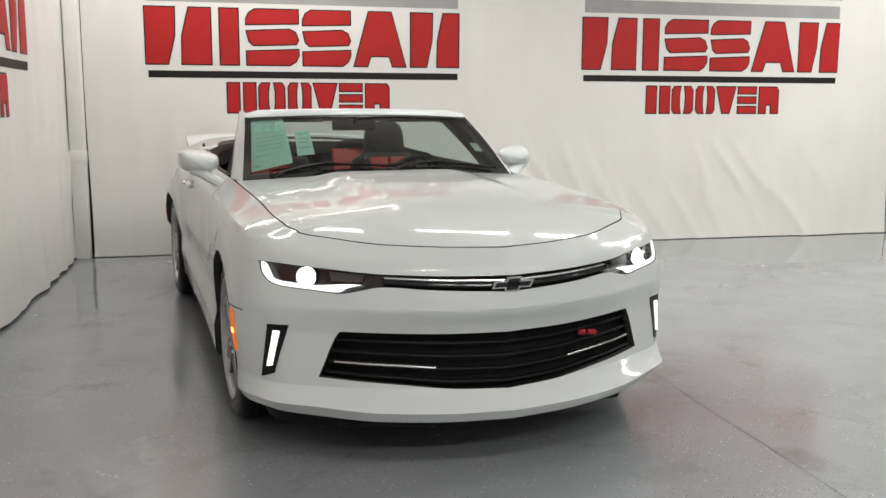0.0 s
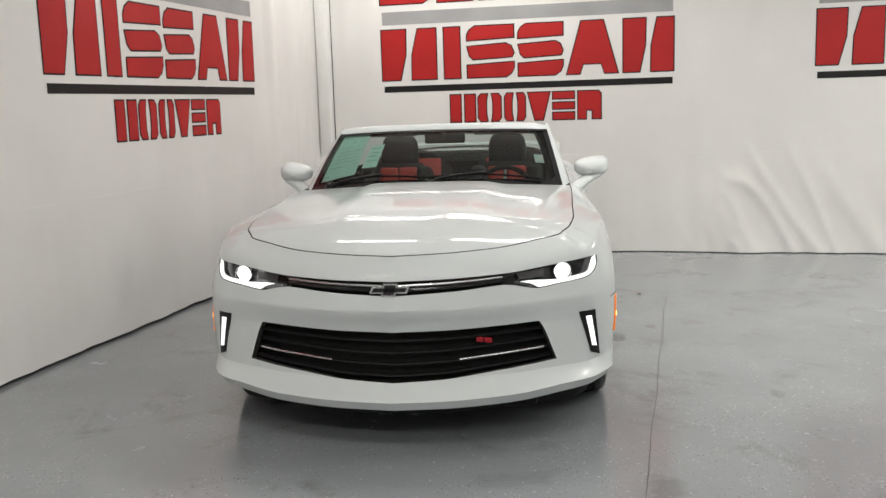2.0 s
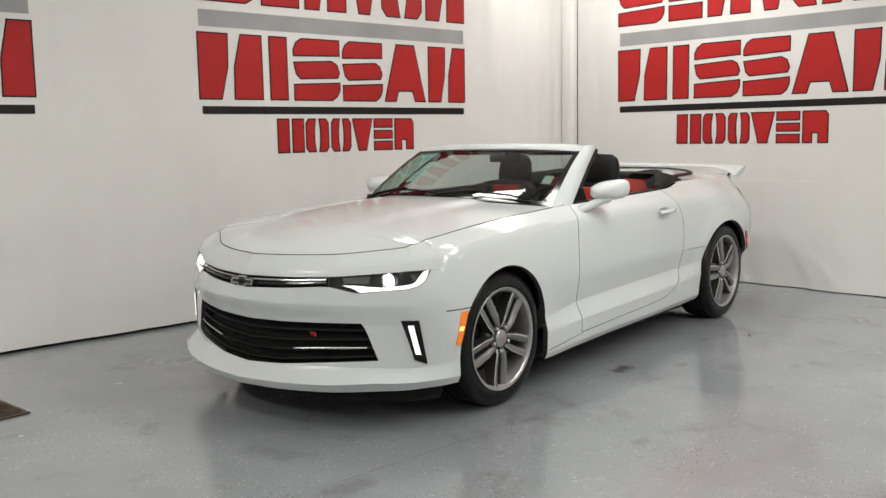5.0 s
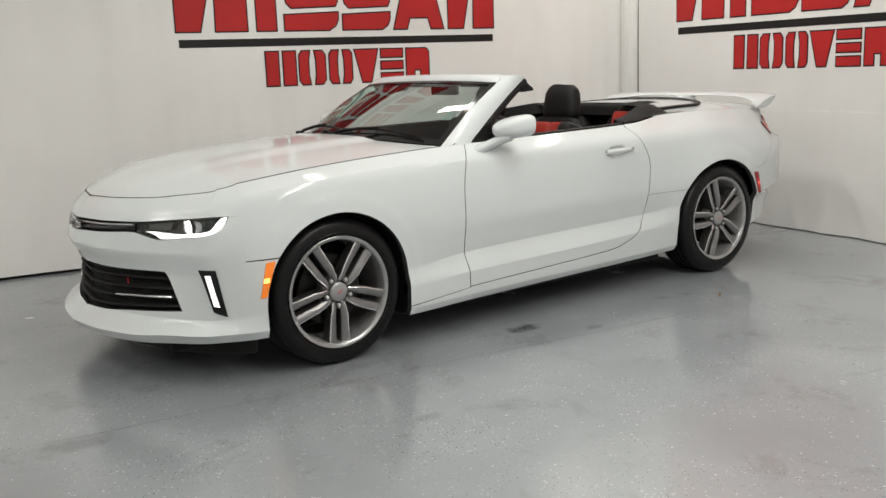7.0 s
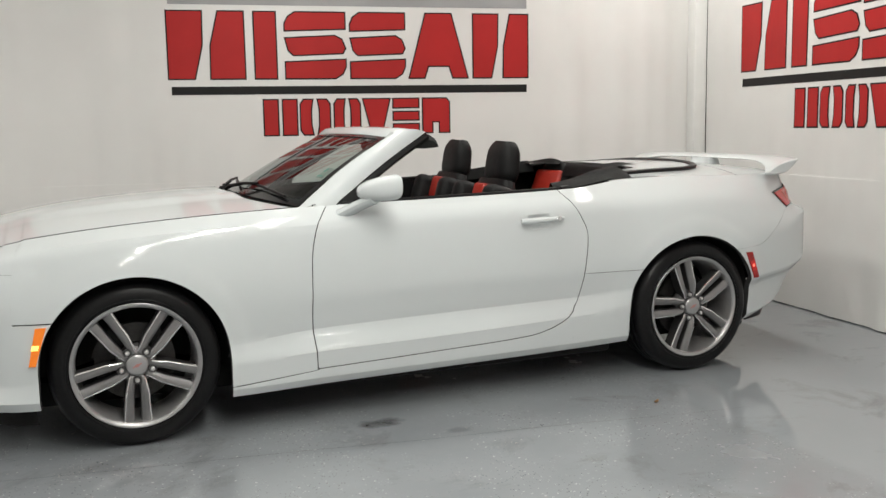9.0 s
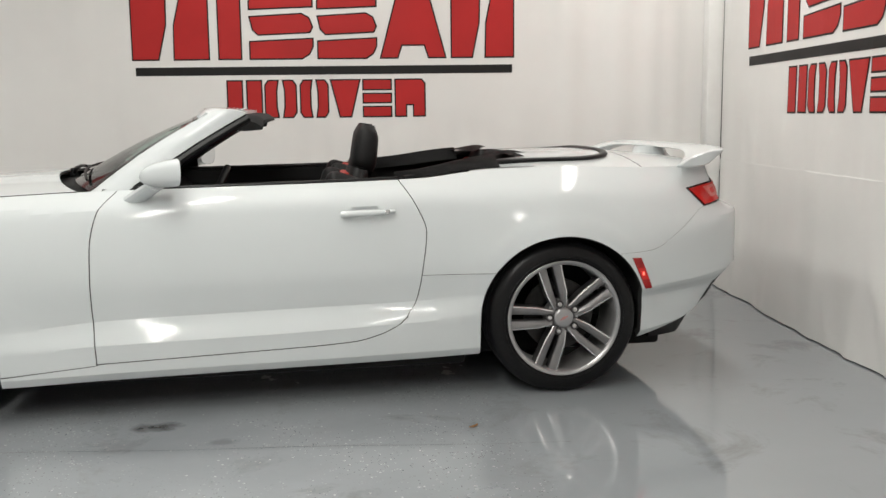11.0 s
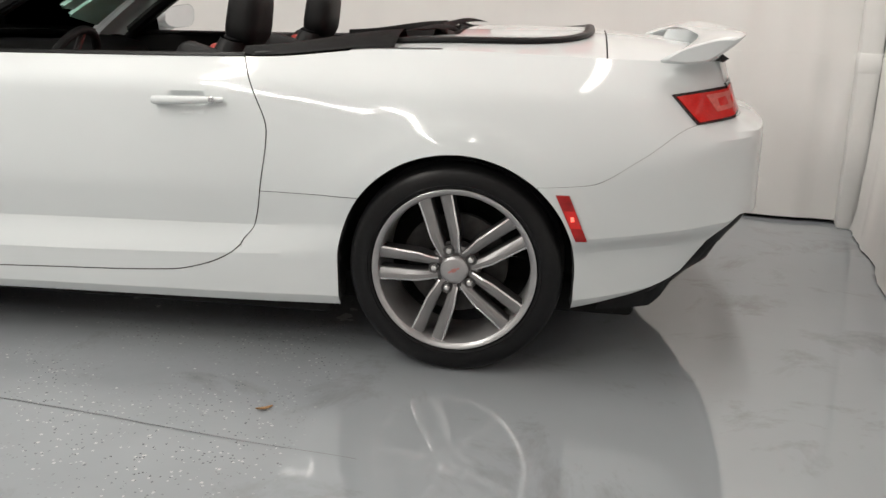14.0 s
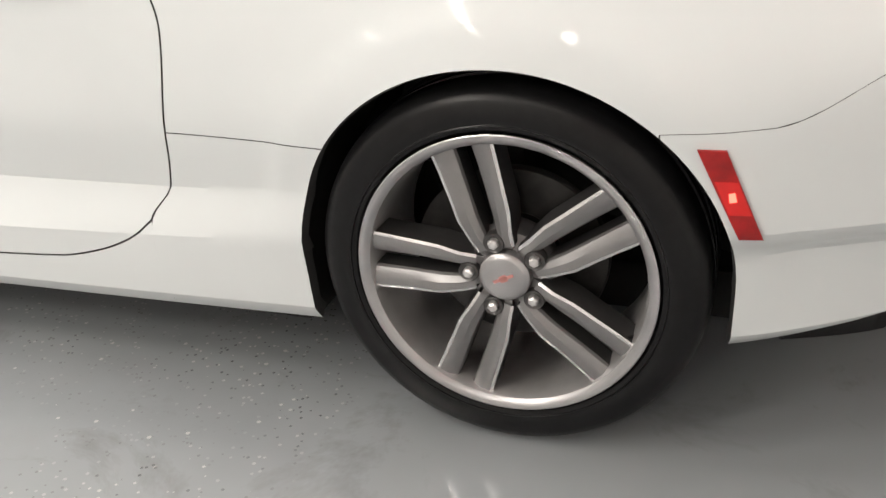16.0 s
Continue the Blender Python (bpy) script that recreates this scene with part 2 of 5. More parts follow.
def epoxy():
    """Grey floor paint: clouded, scuffed, with light and dark chips and a few stains."""
    m, nt, b = mat("grey_epoxy_floor")
    L = nt.links
    tc = nt.nodes.new("ShaderNodeTexCoord")
    base = ramp(nt, noise_fac(nt, 0.8, 5, 0.6), [(0.28, (0.205, 0.220, 0.234)), (0.72, (0.280, 0.297, 0.313))])
    sepx = nt.nodes.new("ShaderNodeSeparateXYZ")
    L.new(tc.outputs["Object"], sepx.inputs[0])
    edge = nt.nodes.new("ShaderNodeMath")
    edge.operation = "MULTIPLY_ADD"
    L.new(noise_fac(nt, 5.0, 4), edge.inputs[0])
    edge.inputs[1].default_value = 0.05
    L.new(sepx.outputs[0], edge.inputs[2])
    fresh = node(nt, "ShaderNodeMapRange", From_Min=1.055, From_Max=1.115)  # newer, smoother coat towards the end wall
    L.new(edge.outputs[0], fresh.inputs["Value"])
    old = nt.nodes.new("ShaderNodeMath")
    old.operation = "SUBTRACT"
    old.inputs[0].default_value = 1.0
    L.new(fresh.outputs["Result"], old.inputs[1])
    worn = ramp(nt, noise_fac(nt, 1.6, 4, 0.65), [(0.40, (0, 0, 0)), (0.62, (1, 1, 1))])

    def over(below, color, fac, op=None):
        mx = nt.nodes.new("ShaderNodeMix")
        mx.data_type = "RGBA"
        L.new(fac, mx.inputs["Factor"])
        L.new(below, mx.inputs["A"])
        mx.inputs["B"].default_value = (*color, 1)
        return mx.outputs["Result"]

    def times(a, c):
        n = nt.nodes.new("ShaderNodeMath")
        n.operation = "MULTIPLY"
        L.new(a, n.inputs[0])
        if isinstance(c, float):
            n.inputs[1].default_value = c
        else:
            L.new(c, n.inputs[1])
        return n.outputs[0]

    def chips(scale, keep, size):
        v = node(nt, "ShaderNodeTexVoronoi", Scale=scale, Randomness=1.0)
        L.new(tc.outputs["Object"], v.inputs["Vector"])
        sep = nt.nodes.new("ShaderNodeSeparateColor")
        L.new(v.outputs["Color"], sep.inputs[0])
        a = nt.nodes.new("ShaderNodeMath")
        a.operation = "GREATER_THAN"
        L.new(sep.outputs[0], a.inputs[0])
        a.inputs[1].default_value = 1 - keep
        d = nt.nodes.new("ShaderNodeMath")
        d.operation = "LESS_THAN"
        L.new(v.outputs["Distance"], d.inputs[0])
        d.inputs[1].default_value = size
        return times(a.outputs[0], d.outputs[0])

    chips_on = times(worn, old.outputs[0])
    col_ = over(base, (0.262, 0.280, 0.296), times(fresh.outputs["Result"], 0.75))
    col_ = over(col_, (0.43, 0.435, 0.43), times(chips(95, 0.085, 0.36), chips_on))
    col_ = over(col_, (0.085, 0.088, 0.092), times(chips(115, 0.08, 0.38), chips_on))
    col_ = over(col_, (0.45, 0.45, 0.445), times(times(chips(58, 0.030, 0.28), old.outputs[0]), 0.8))
    # dirt: broad smears and a few spots
    col_ = over(col_, (0.085, 0.08, 0.075), times(ramp(nt, noise_fac(nt, 2.2, 6, 0.7, (1, 1, 1), 0.6), [(0.56, (0, 0, 0)), (0.74, (1, 1, 1))]), 0.5))
    for (x, y), r, k in (((-0.385, -1.045), 0.075, 0.75), ((-2.69, -1.09), 0.11, 0.35), ((-1.5, -1.75), 0.05, 0.25), ((-0.1, -1.28), 0.05, 0.3)):
        wob = nt.nodes.new("ShaderNodeVectorMath")
        wob.operation = "DISTANCE"
        mp = nt.nodes.new("ShaderNodeMapping")
        mp.inputs["Scale"].default_value = (0.7, 1.3, 1)
        L.new(tc.outputs["Object"], mp.inputs["Vector"])
        L.new(mp.outputs["Vector"], wob.inputs[0])
        wob.inputs[1].default_value = (x * 0.7, y * 1.3, 0)
        add = nt.nodes.new("ShaderNodeMath")
        add.operation = "MULTIPLY_ADD"
        L.new(noise_fac(nt, 14, 4), add.inputs[0])
        add.inputs[1].default_value = r * 1.6
        L.new(wob.outputs["Value"], add.inputs[2])
        spot = ramp(nt, add.outputs[0], [(r * 1.25, (1, 1, 1)), (r * 1.9, (0, 0, 0))])
        col_ = over(col_, (0.045, 0.045, 0.045), times(spot, k))
    L.new(col_, b.inputs["Base Color"])
    rr = node(nt, "ShaderNodeMapRange", From_Min=0.32, From_Max=0.68, To_Min=0.08, To_Max=0.30)
    L.new(noise_fac(nt, 1.3, 5, 0.65), rr.inputs["Value"])
    gloss = nt.nodes.new("ShaderNodeMix")
    L.new(fresh.outputs["Result"], gloss.inputs["Factor"])
    L.new(rr.outputs["Result"], gloss.inputs["A"])
    gloss.inputs["B"].default_value = 0.045
    L.new(gloss.outputs["Result"], b.inputs["Roughness"])
    b.inputs["Specular IOR Level"].default_value = 0.95
    wave = nt.nodes.new("ShaderNodeMath")
    wave.operation = "MULTIPLY_ADD"
    L.new(noise_fac(nt, 30, 4, 0.6), wave.inputs[0])
    wave.inputs[1].default_value = 0.12
    L.new(noise_fac(nt, 5.0, 3, 0.5), wave.inputs[2])
    bump(nt, b, wave.outputs[0], 0.07, 0.012)
    return m


M_WALL, M_FLOOR = vinyl(), epoxy()
M_PLAIN = simple("painted_wall", (0.70, 0.69, 0.67), rough=0.7, vary=0.04, scale=1.5)
M_RED = print_ink("red_print", (0.42, 0.018, 0.018))
M_INK = print_ink("black_print", (0.012, 0.011, 0.011))
M_GREYINK = print_ink("grey_print", (0.34, 0.34, 0.345))
M_RUST = simple("rusty_iron", (0.085, 0.055, 0.04), rough=0.75, metal=0.4, vary=0.4, scale=25, bumpy=0.4)
M_POST = simple("white_post", (0.76, 0.755, 0.74), rough=0.4, vary=0.03, scale=6)
M_JOINT = simple("dark_joint", (0.05, 0.05, 0.052), rough=0.7, vary=0.3, scale=30)

SIGNS_SIDE, SIGNS_END = (1.50, 5.446), (0.672, 4.69)
SEAM_Z = 0.93


def smooth01(a, b, x):
    """0 at a, 1 at b, smooth between."""
    t = min(max((x - a) / (b - a), 0.0), 1.0)
    return t * t * (3 - 2 * t)


def wall_off(which, s, z):
    """How far the hanging sheet stands off its plane."""
    k = 0.0 if which == "side" else 7.3
    signs = SIGNS_SIDE if which == "side" else SIGNS_END
    calm = 1.0
    if z > 1.15:
        for a in signs:
            calm = min(calm, 1 - smooth01(a - 0.25, a + 0.05, s) * (1 - smooth01(a + 2.72, a + 3.0, s)) * smooth01(1.1, 1.3, z))
    low = noise.noise(Vector((s * 0.55, z * 0.4, 3.1 + k))) * 0.016
    drape = 0.030 * noise.noise(Vector((s * 3.6, z * 0.25, 11.0 + k))) + 0.011 * noise.noise(Vector((s * 9.0, z * 0.3, 4.0 + k)))
    if which == "side":  # slack curtain folds between the print and the corner
        drape *= 1 + 1.2 * smooth01(0.05, 0.3, s) * (1 - smooth01(1.1, 1.5, s))
    o = low + drape * (0.12 + 0.88 * calm) * (0.6 + 0.5 * smooth01(0.9, 2.6, z))
    # slack creases in the lower sheet
    if z < SEAM_Z + 0.3:
        f = 1 - smooth01(0.25, SEAM_Z + 0.25, z)
        d = s * 2.4 + z * (1.3 if which == "end" else 0.5)
        ridge = 1 - abs(noise.noise(Vector((d * 1.5, z * 0.9 - s * 0.3, 20.0 + k))))
        mask = smooth01(-0.1, 0.35, noise.noise(Vector((s * 0.8, z * 0.6, 31.0 + k))))
        o += (ridge ** 6) * 0.034 * mask * (1 - smooth01(0.7, 1.15, z))
        o += (1 - z / SEAM_Z if z < SEAM_Z else 0) ** 2 * (0.03 + 0.028 * noise.noise(Vector((s * 2.3, 0.0, 40.0 + k))) + 0.012 * noise.noise(Vector((s * 7.0, 0.0, 45.0 + k))))
    if z < SEAM_Z:
        o += 0.004
    return o + 0.012


def hanging_wall(name, which, m, s0, s1, label, foot=0.008, slack=0.0):
    """foot: height of the lower edge; slack: how far the first edge is drawn aside near the floor."""
    zs = steps(foot, 0.90, 30) + [0.915, 0.9299, 0.9301, 0.945] + steps(0.97, HIGH, 70)
    bm = grid(lambda s, z: Vector((s + slack * smooth01(1.3, 0.1, z) * max(0.0, 1 - (s - s0) / 0.4), wall_off(which, s, z), z)), steps(s0, s1, int((s1 - s0) / 0.035)), zs)
    r = bmesh.ops.extrude_edge_only(bm, edges=[e for e in bm.edges if e.is_boundary])
    for v in [g for g in r["geom"] if isinstance(g, bmesh.types.BMVert)]:
        v.co.y -= 0.006
    w = thing(name, bm, M_WALL, label, "wall", kind="structure", smooth=60)
    w.matrix_basis = m
    return w


hanging_wall("wall_side", "side", SIDE, -0.02, 11.5, "white vinyl sheet wall with soft folds", 0.022)
hanging_wall("wall_end", "end", END, 0.161, 8.17, "white vinyl sheet wall creased near the floor", 0.008, 0.018)
hanging_wall("wall_end_return", "end", END, 8.185, 9.4, "white vinyl sheet beside a narrow gap")
# backing coloured dark, so that gaps and lower edges of the sheets look shaded
for name, lo, hi in (("wall_backing_side", (-0.3, -0.2, 0), (12, -0.05, HIGH)), ("wall_backing_end", (-0.3, -0.2, 0), (10, -0.05, HIGH))):
    w = thing(name, box(lo, hi), M_GAPSHADE, "backing behind the hanging sheet, dark for the shade in its gaps", "wall", kind="structure", smooth=0)
    w.matrix_basis = SIDE if name.endswith("side") else END
floor = thing("floor", box((-9.2, -8.5, -0.1), (4.5, 4.0, 0)), M_FLOOR, "glossy grey epoxy floor with chips and scuffs", "floor", kind="structure", smooth=0)
# unseen walls and ceiling, added to close the room and bounce light
thing("bounce_wall_front", box((-9.4, -8.5, 0), (-9.2, 4, HIGH)), M_PLAIN, "unseen plain white wall, added to bounce light", "wall", kind="structure", smooth=0)
thing("bounce_wall_open_side", box((-9.2, -8.7, 0), (4.5, -8.5, HIGH)), M_PLAIN, "unseen plain white wall, added to bounce light", "wall", kind="structure", smooth=0)
thing("ceiling", box((-9.4, -8.7, HIGH), (4.5, 4.0, HIGH + 0.1)), M_PLAIN, "unseen plain white ceiling, added to bounce light", "ceiling", kind="structure", smooth=0)

# corner post: a boxed white pole with a bracket low down
post = empty("corner_post", "white boxed pole standing in the corner", "pole", m=SIDE)
part("pole", box((0.006, 0.03, 0), (0.120, 0.156, HIGH), bevel=0.012), M_POST, post)
part("joint_sleeve", box((0.003, 0.028, 0.84), (0.124, 0.160, 0.95), bevel=0.012), M_POST, post, "white sleeve at the seam height")

# joint in the floor, parallel to the side wall
bm = bmesh.new()
pts = []
for k in range(120):
    x = -5.2 + 6.45 * k / 119
    y = -1.38 - 0.135 * (x - 0.05) + 0.012 * noise.noise(Vector((x * 1.7, 0, 0))) + 0.004 * noise.noise(Vector((x * 9, 2, 0)))
    w = (0.0016 + 0.0012 * noise.noise(Vector((x * 3, 5, 0)))) if x < 0.9 else 0.0008 + 0.0006 * noise.noise(Vector((x * 3, 5, 0)))
    pts.append((bm.verts.new((x, y - w, 0.0012)), bm.verts.new((x, y + w, 0.0012))))
for a, b in zip(pts, pts[1:]):
    bm.faces.new((a[0], b[0], b[1], a[1]))
thing("floor_joint", bm, M_JOINT, "thin dark saw joint across the floor", "joint", kind="structure", smooth=0)

# floor drain
drain = empty("floor_drain", "rusty iron floor drain set into the floor", "drain", m=Matrix.Translation((-2.955, 0.96, 0)) @ Matrix.Rotation(radians(-1.5), 4, "Z"))
# flat near-black plate that stands for the dark depth below the grate
part("pit_shade", box((-0.46, 0.0, 0.001), (0.0, 0.9, 0.002)), M_VOID, drain, smooth=0)
for k in range(24):
    y = 0.02 + 0.86 * k / 23
    part("grate_bar", box((-0.445, y - 0.008, 0.002), (-0.015, y + 0.008, 0.008), bevel=0.002, seg=1), M_RUST, drain)
for lo, hi in (((-0.46, 0, 0.002), (-0.44, 0.9, 0.010)), ((-0.02, 0, 0.002), (0.0, 0.9, 0.010)), ((-0.24, 0, 0.002), (-0.22, 0.9, 0.010)), ((-0.46, -0.004, 0.002), (0, 0.012, 0.0095)), ((-0.46, 0.888, 0.002), (0, 0.904, 0.0095))):
    part("frame_bar", box(lo, hi, bevel=0.002, seg=1), M_RUST, drain)


# a dry leaf on the floor
bm = grid(lambda t, w: Vector((0.026 * t, 0.008 * w * (1 - t * t) ** 0.7 + 0.003 * t * t, 0.0025 + 0.004 * w * w + 0.003 * t * t)), steps(-1, 1, 12), steps(-1, 1, 4))
bmesh.ops.solidify(bm, geom=bm.faces, thickness=0.0006)
leaf = thing("dry_leaf", bm, simple("dry_leaf_brown", (0.40, 0.23, 0.10), rough=0.7, vary=0.25, scale=150), "small curled brown dry leaf on the floor", "leaf")
leaf.matrix_basis = Matrix.Translation((0.91, -1.30, 0.0)) @ Matrix.Rotation(radians(35), 4, "Z")

# ---- printed signs ----
def shape(kind):
    """Plain print shapes in a unit cell, as one to three outlines."""
    if kind == "pair":
        return [[(0, 0), (0.35, 0), (0.46, 0.5), (0.47, 1), (0, 1)], [(0.53, 0), (1, 0), (1, 1), (0.65, 1), (0.54, 0.5)]]
    if kind == "split":
        return [[(0, 0), (0.82, 0), (0.94, 0.07), (1, 0.18), (1, 0.31), (0, 0.27)], [(0, 0.62), (0.05, 0.42), (0.14, 0.34), (0.95, 0.37), (1, 0.46), (0.94, 0.60), (0.82, 0.66)], [(0, 0.70), (1, 0.73), (1, 1), (0.18, 1), (0.06, 0.93), (0, 0.82)]]
    if kind == "peak":
        return [[(0, 0), (0.28, 0), (0.34, 0.18), (0.66, 0.18), (0.72, 0), (1, 0), (0.72, 1), (0.28, 1)]]
    if kind == "halves":
        return [[(0.12, 0), (0.46, 0), (0.40, 0.3), (0.40, 0.7), (0.46, 1), (0.12, 1), (0, 0.86), (0, 0.14)], [(0.54, 0), (0.88, 0), (1, 0.14), (1, 0.86), (0.88, 1), (0.54, 1), (0.60, 0.7), (0.60, 0.3)]]
    if kind == "taper":
        return [[(0.30, 0), (0.70, 0), (1, 1), (0, 1)]]
    if kind == "twin":
        return [[(0, 0), (0.46, 0), (0.46, 1), (0, 1)], [(0.54, 0), (1, 0), (1, 1), (0.54, 1)]]
    if kind == "thirds":
        return [[(0, 0), (1, 0), (1, 0.30), (0, 0.30)], [(0, 0.36), (1, 0.36), (1, 0.64), (0, 0.64)], [(0, 0.70), (1, 0.70), (1, 1), (0, 1)]]
    if kind == "arch":
        return [[(0, 0), (0.40, 0), (0.40, 0.30), (0.58, 0.30), (0.58, 0), (1, 0), (1, 0.88), (0.88, 1), (0, 1)]]
    return [[(0, 0), (1, 0), (1, 1), (0, 1)]]


def shrunk(outline, g):
    """An outline, counter-clockwise, drawn in by g on every edge."""
    n, pts = len(outline), []
    for k in range(n):
        p, a, b = Vector(outline[k]), Vector(outline[k - 1]), Vector(outline[(k + 1) % n])
        d0, d1 = (p - a).normalized(), (b - p).normalized()
        n0, n1 = Vector((-d0.y, d0.x)), Vector((-d1.y, d1.x))
        m = (n0 + n1).normalized()
        pts.append(tuple(p + m * (g / max(m.dot(n0), 0.4))))
    return pts


def printed(which, outline, lift):
    """A flat print that follows the hanging sheet. outline: (s, z) pairs."""
    bm = bmesh.new()
    bm.faces.new([bm.verts.new((s, 0, z)) for s, z in outline])
    bm.normal_update()
    bmesh.ops.triangulate(bm, faces=bm.faces)
    ss, zz = [p[0] for p in outline], [p[1] for p in outline]
    for axis, a, b in ((0, min(ss), max(ss)), (2, min(zz), max(zz))):
        v = math.ceil(a / 0.07) * 0.07
        while v < b:
            co, no = [0, 0, 0], [0, 0, 0]
            co[axis], no[axis] = v, 1
            bmesh.ops.bisect_plane(bm, geom=bm.verts[:] + bm.edges[:] + bm.faces[:], plane_co=co, plane_no=no)
            v += 0.07
    for v in bm.verts:
        v.co.y = wall_off(which, v.co.x, v.co.z) + lift
    bmesh.ops.recalc_face_normals(bm, faces=bm.faces)
    if sum(f.normal.y for f in bm.faces) < 0:
        bmesh.ops.reverse_faces(bm, faces=bm.faces)
    return bm


ROWS = (
    (2.405, 2.905, 0.0, 1.0, ((0.0, 0.19, "split"), (0.205, 0.335, "thirds"), (0.352, 0.505, "pair"), (0.515, 0.63, "taper"), (0.64, 0.81, "halves"), (0.825, 1.0, "pair"))),
    (1.677, 2.179, 0.0, 1.0, ((0.0, 0.203, "pair"), (0.224, 0.287, "bar"), (0.305, 0.474, "split"), (0.482, 0.640, "split"), (0.645, 0.822, "peak"), (0.832, 1.0, "pair"))),
    (1.257, 1.535, 0.242, 0.765, ((0.0, 0.180, "twin"), (0.188, 0.352, "halves"), (0.365, 0.512, "halves"), (0.516, 0.674, "taper"), (0.680, 0.830, "thirds"), (0.842, 1.0, "arch"))),
)


def wall_sign(which, m, s_corner):
    """One printed sign, about 2.8 m wide; on the side wall the cells run towards the corner."""
    sign = empty("wall_sign", "printed sign of red black-edged blocks and bars", "sign", "signs on the sheet walls", m)
    width = 2.765 if which == "side" else 2.81
    flip = which == "side"

    def at(f):
        return s_corner + width * (1 - f) if flip else s_corner + width * f

    for z0, z1, color, name in ((1.569, 1.629, M_INK, "black_bar"), (2.218, 2.342, M_GREYINK, "grey_bar")):
        part(name, printed(which, [(at(0.008), z0), (at(0.994), z0), (at(0.994), z1), (at(0.008), z1)], 0.002), color, sign, smooth=60)
    for z0, z1, f0, f1, cells in ROWS:
        for a, b, kind in cells:
            a, b = lerp(f0, f1, a), lerp(f0, f1, b)
            h, w = z1 - z0, (b - a) * width
            for pts in shape(kind):
                inner = [(p / w, q / h) for p, q in shrunk([(p * w, q * h) for p, q in pts], 0.0105)]
                block = part("block", printed(which, [(at(lerp(a, b, p)), lerp(z0, z1, q)) for p, q in inner], 0.0036), M_RED, sign, "red printed block", smooth=60)
                part("outline", printed(which, [(at(lerp(a, b, p)), lerp(z0, z1, q)) for p, q in pts], 0.002), M_INK, block, "black outline of the block", smooth=60)
    return sign


for s in SIGNS_SIDE:
    wall_sign("side", SIDE, s)
for s in SIGNS_END:
    wall_sign("end", END, s)


# ---- ceiling lamps ----
def tube_lamp(x, y, length, turn, power):
    """An unseen strip lamp under the ceiling: housing, two tubes' glow from one area lamp."""
    m = Matrix.Translation((x, y, HIGH - 0.09)) @ Matrix.Rotation(radians(turn), 4, "Z")
    f = empty("unseen_strip_lamp", "unseen white strip lamp under the ceiling, switched on", "lamp", "strip lamps on the ceiling", m)
    part("housing", box((-length / 2, -0.09, 0.01), (length / 2, 0.09, 0.09), bevel=0.01), M_POST, f, "white metal housing")
    for k in (-0.04, 0.04):
        part("tube", tube([(-length / 2 + 0.03, k, -0.012), (length / 2 - 0.03, k, -0.012)], 0.013, None, 8), M_TUBE, f, "glowing white tube")
    lamp = bpy.data.lights.new("strip_glow", "AREA")
    lamp.shape, lamp.size, lamp.size_y, lamp.energy, lamp.color = "RECTANGLE", length, 0.16, power, LAMP_COLOR
    ob = new("strip_glow", lamp)
    ob.matrix_basis = m @ Matrix.Translation((0, 0, -0.04))


# rows at -4.2 and -0.2 follow reflections; the others are added fill
ROWS_OF_LAMPS = (
    # fill row, added to light the front of the car
    (-6.7, ((0.85, 2.3), (-0.9, 2.1), (-2.65, 1.2), (-4.4, 0.9))),
    (-4.2, ((0.85, 1.1), (-0.9, 0.6), (-2.65, 0.25), (-4.4, 0.25), (-6.1, 0.6))),
    (-0.2, ((0.85, 0.7), (-0.9, 1.0), (-2.65, 2.05), (-4.4, 3.0), (-6.1, 1.9), (-7.7, 0.9))),
    # fill row, added to light the end wall and the corner
    (2.35, ((0.95, 0.8), (-0.35, 1.0))),
    # fill lamp, added to brighten the rear quarter and the floor
    (1.9, ((-5.9, 1.3),)),
)
for x0, lamps in ROWS_OF_LAMPS:
    for y, k in lamps:
        tube_lamp(x0 + 0.122 * y, y, 1.2, 83, LAMP * 1.2 * k)

# ---- car body ----
# plan outline of the car, from the middle of the nose round one side to the middle of the tail; on the flanks u is x
OUT_U = [-2.95, -2.75, -2.48, -2.27, -2.05, -1.85, -1.65, -1.4, -1.0, -0.6, 0.0, 0.75, 1.1, 1.4, 1.75, 2.0, 2.2, 2.4, 2.7, 3.1]
OUT_X = [-2.33, -2.31, -2.235, -2.14, -2.01, -1.84, -1.65, -1.4, -1.0, -0.6, 0.0, 0.75, 1.1, 1.4, 1.75, 2.0, 2.2, 2.355, 2.415, 2.44]
OUT_Y = [0, 0.2, 0.465, 0.675, 0.868, 0.950, 0.964, 0.960, 0.95, 0.945, 0.93, 0.925, 0.94, 0.955, 0.945, 0.90, 0.82, 0.70, 0.42, 0]
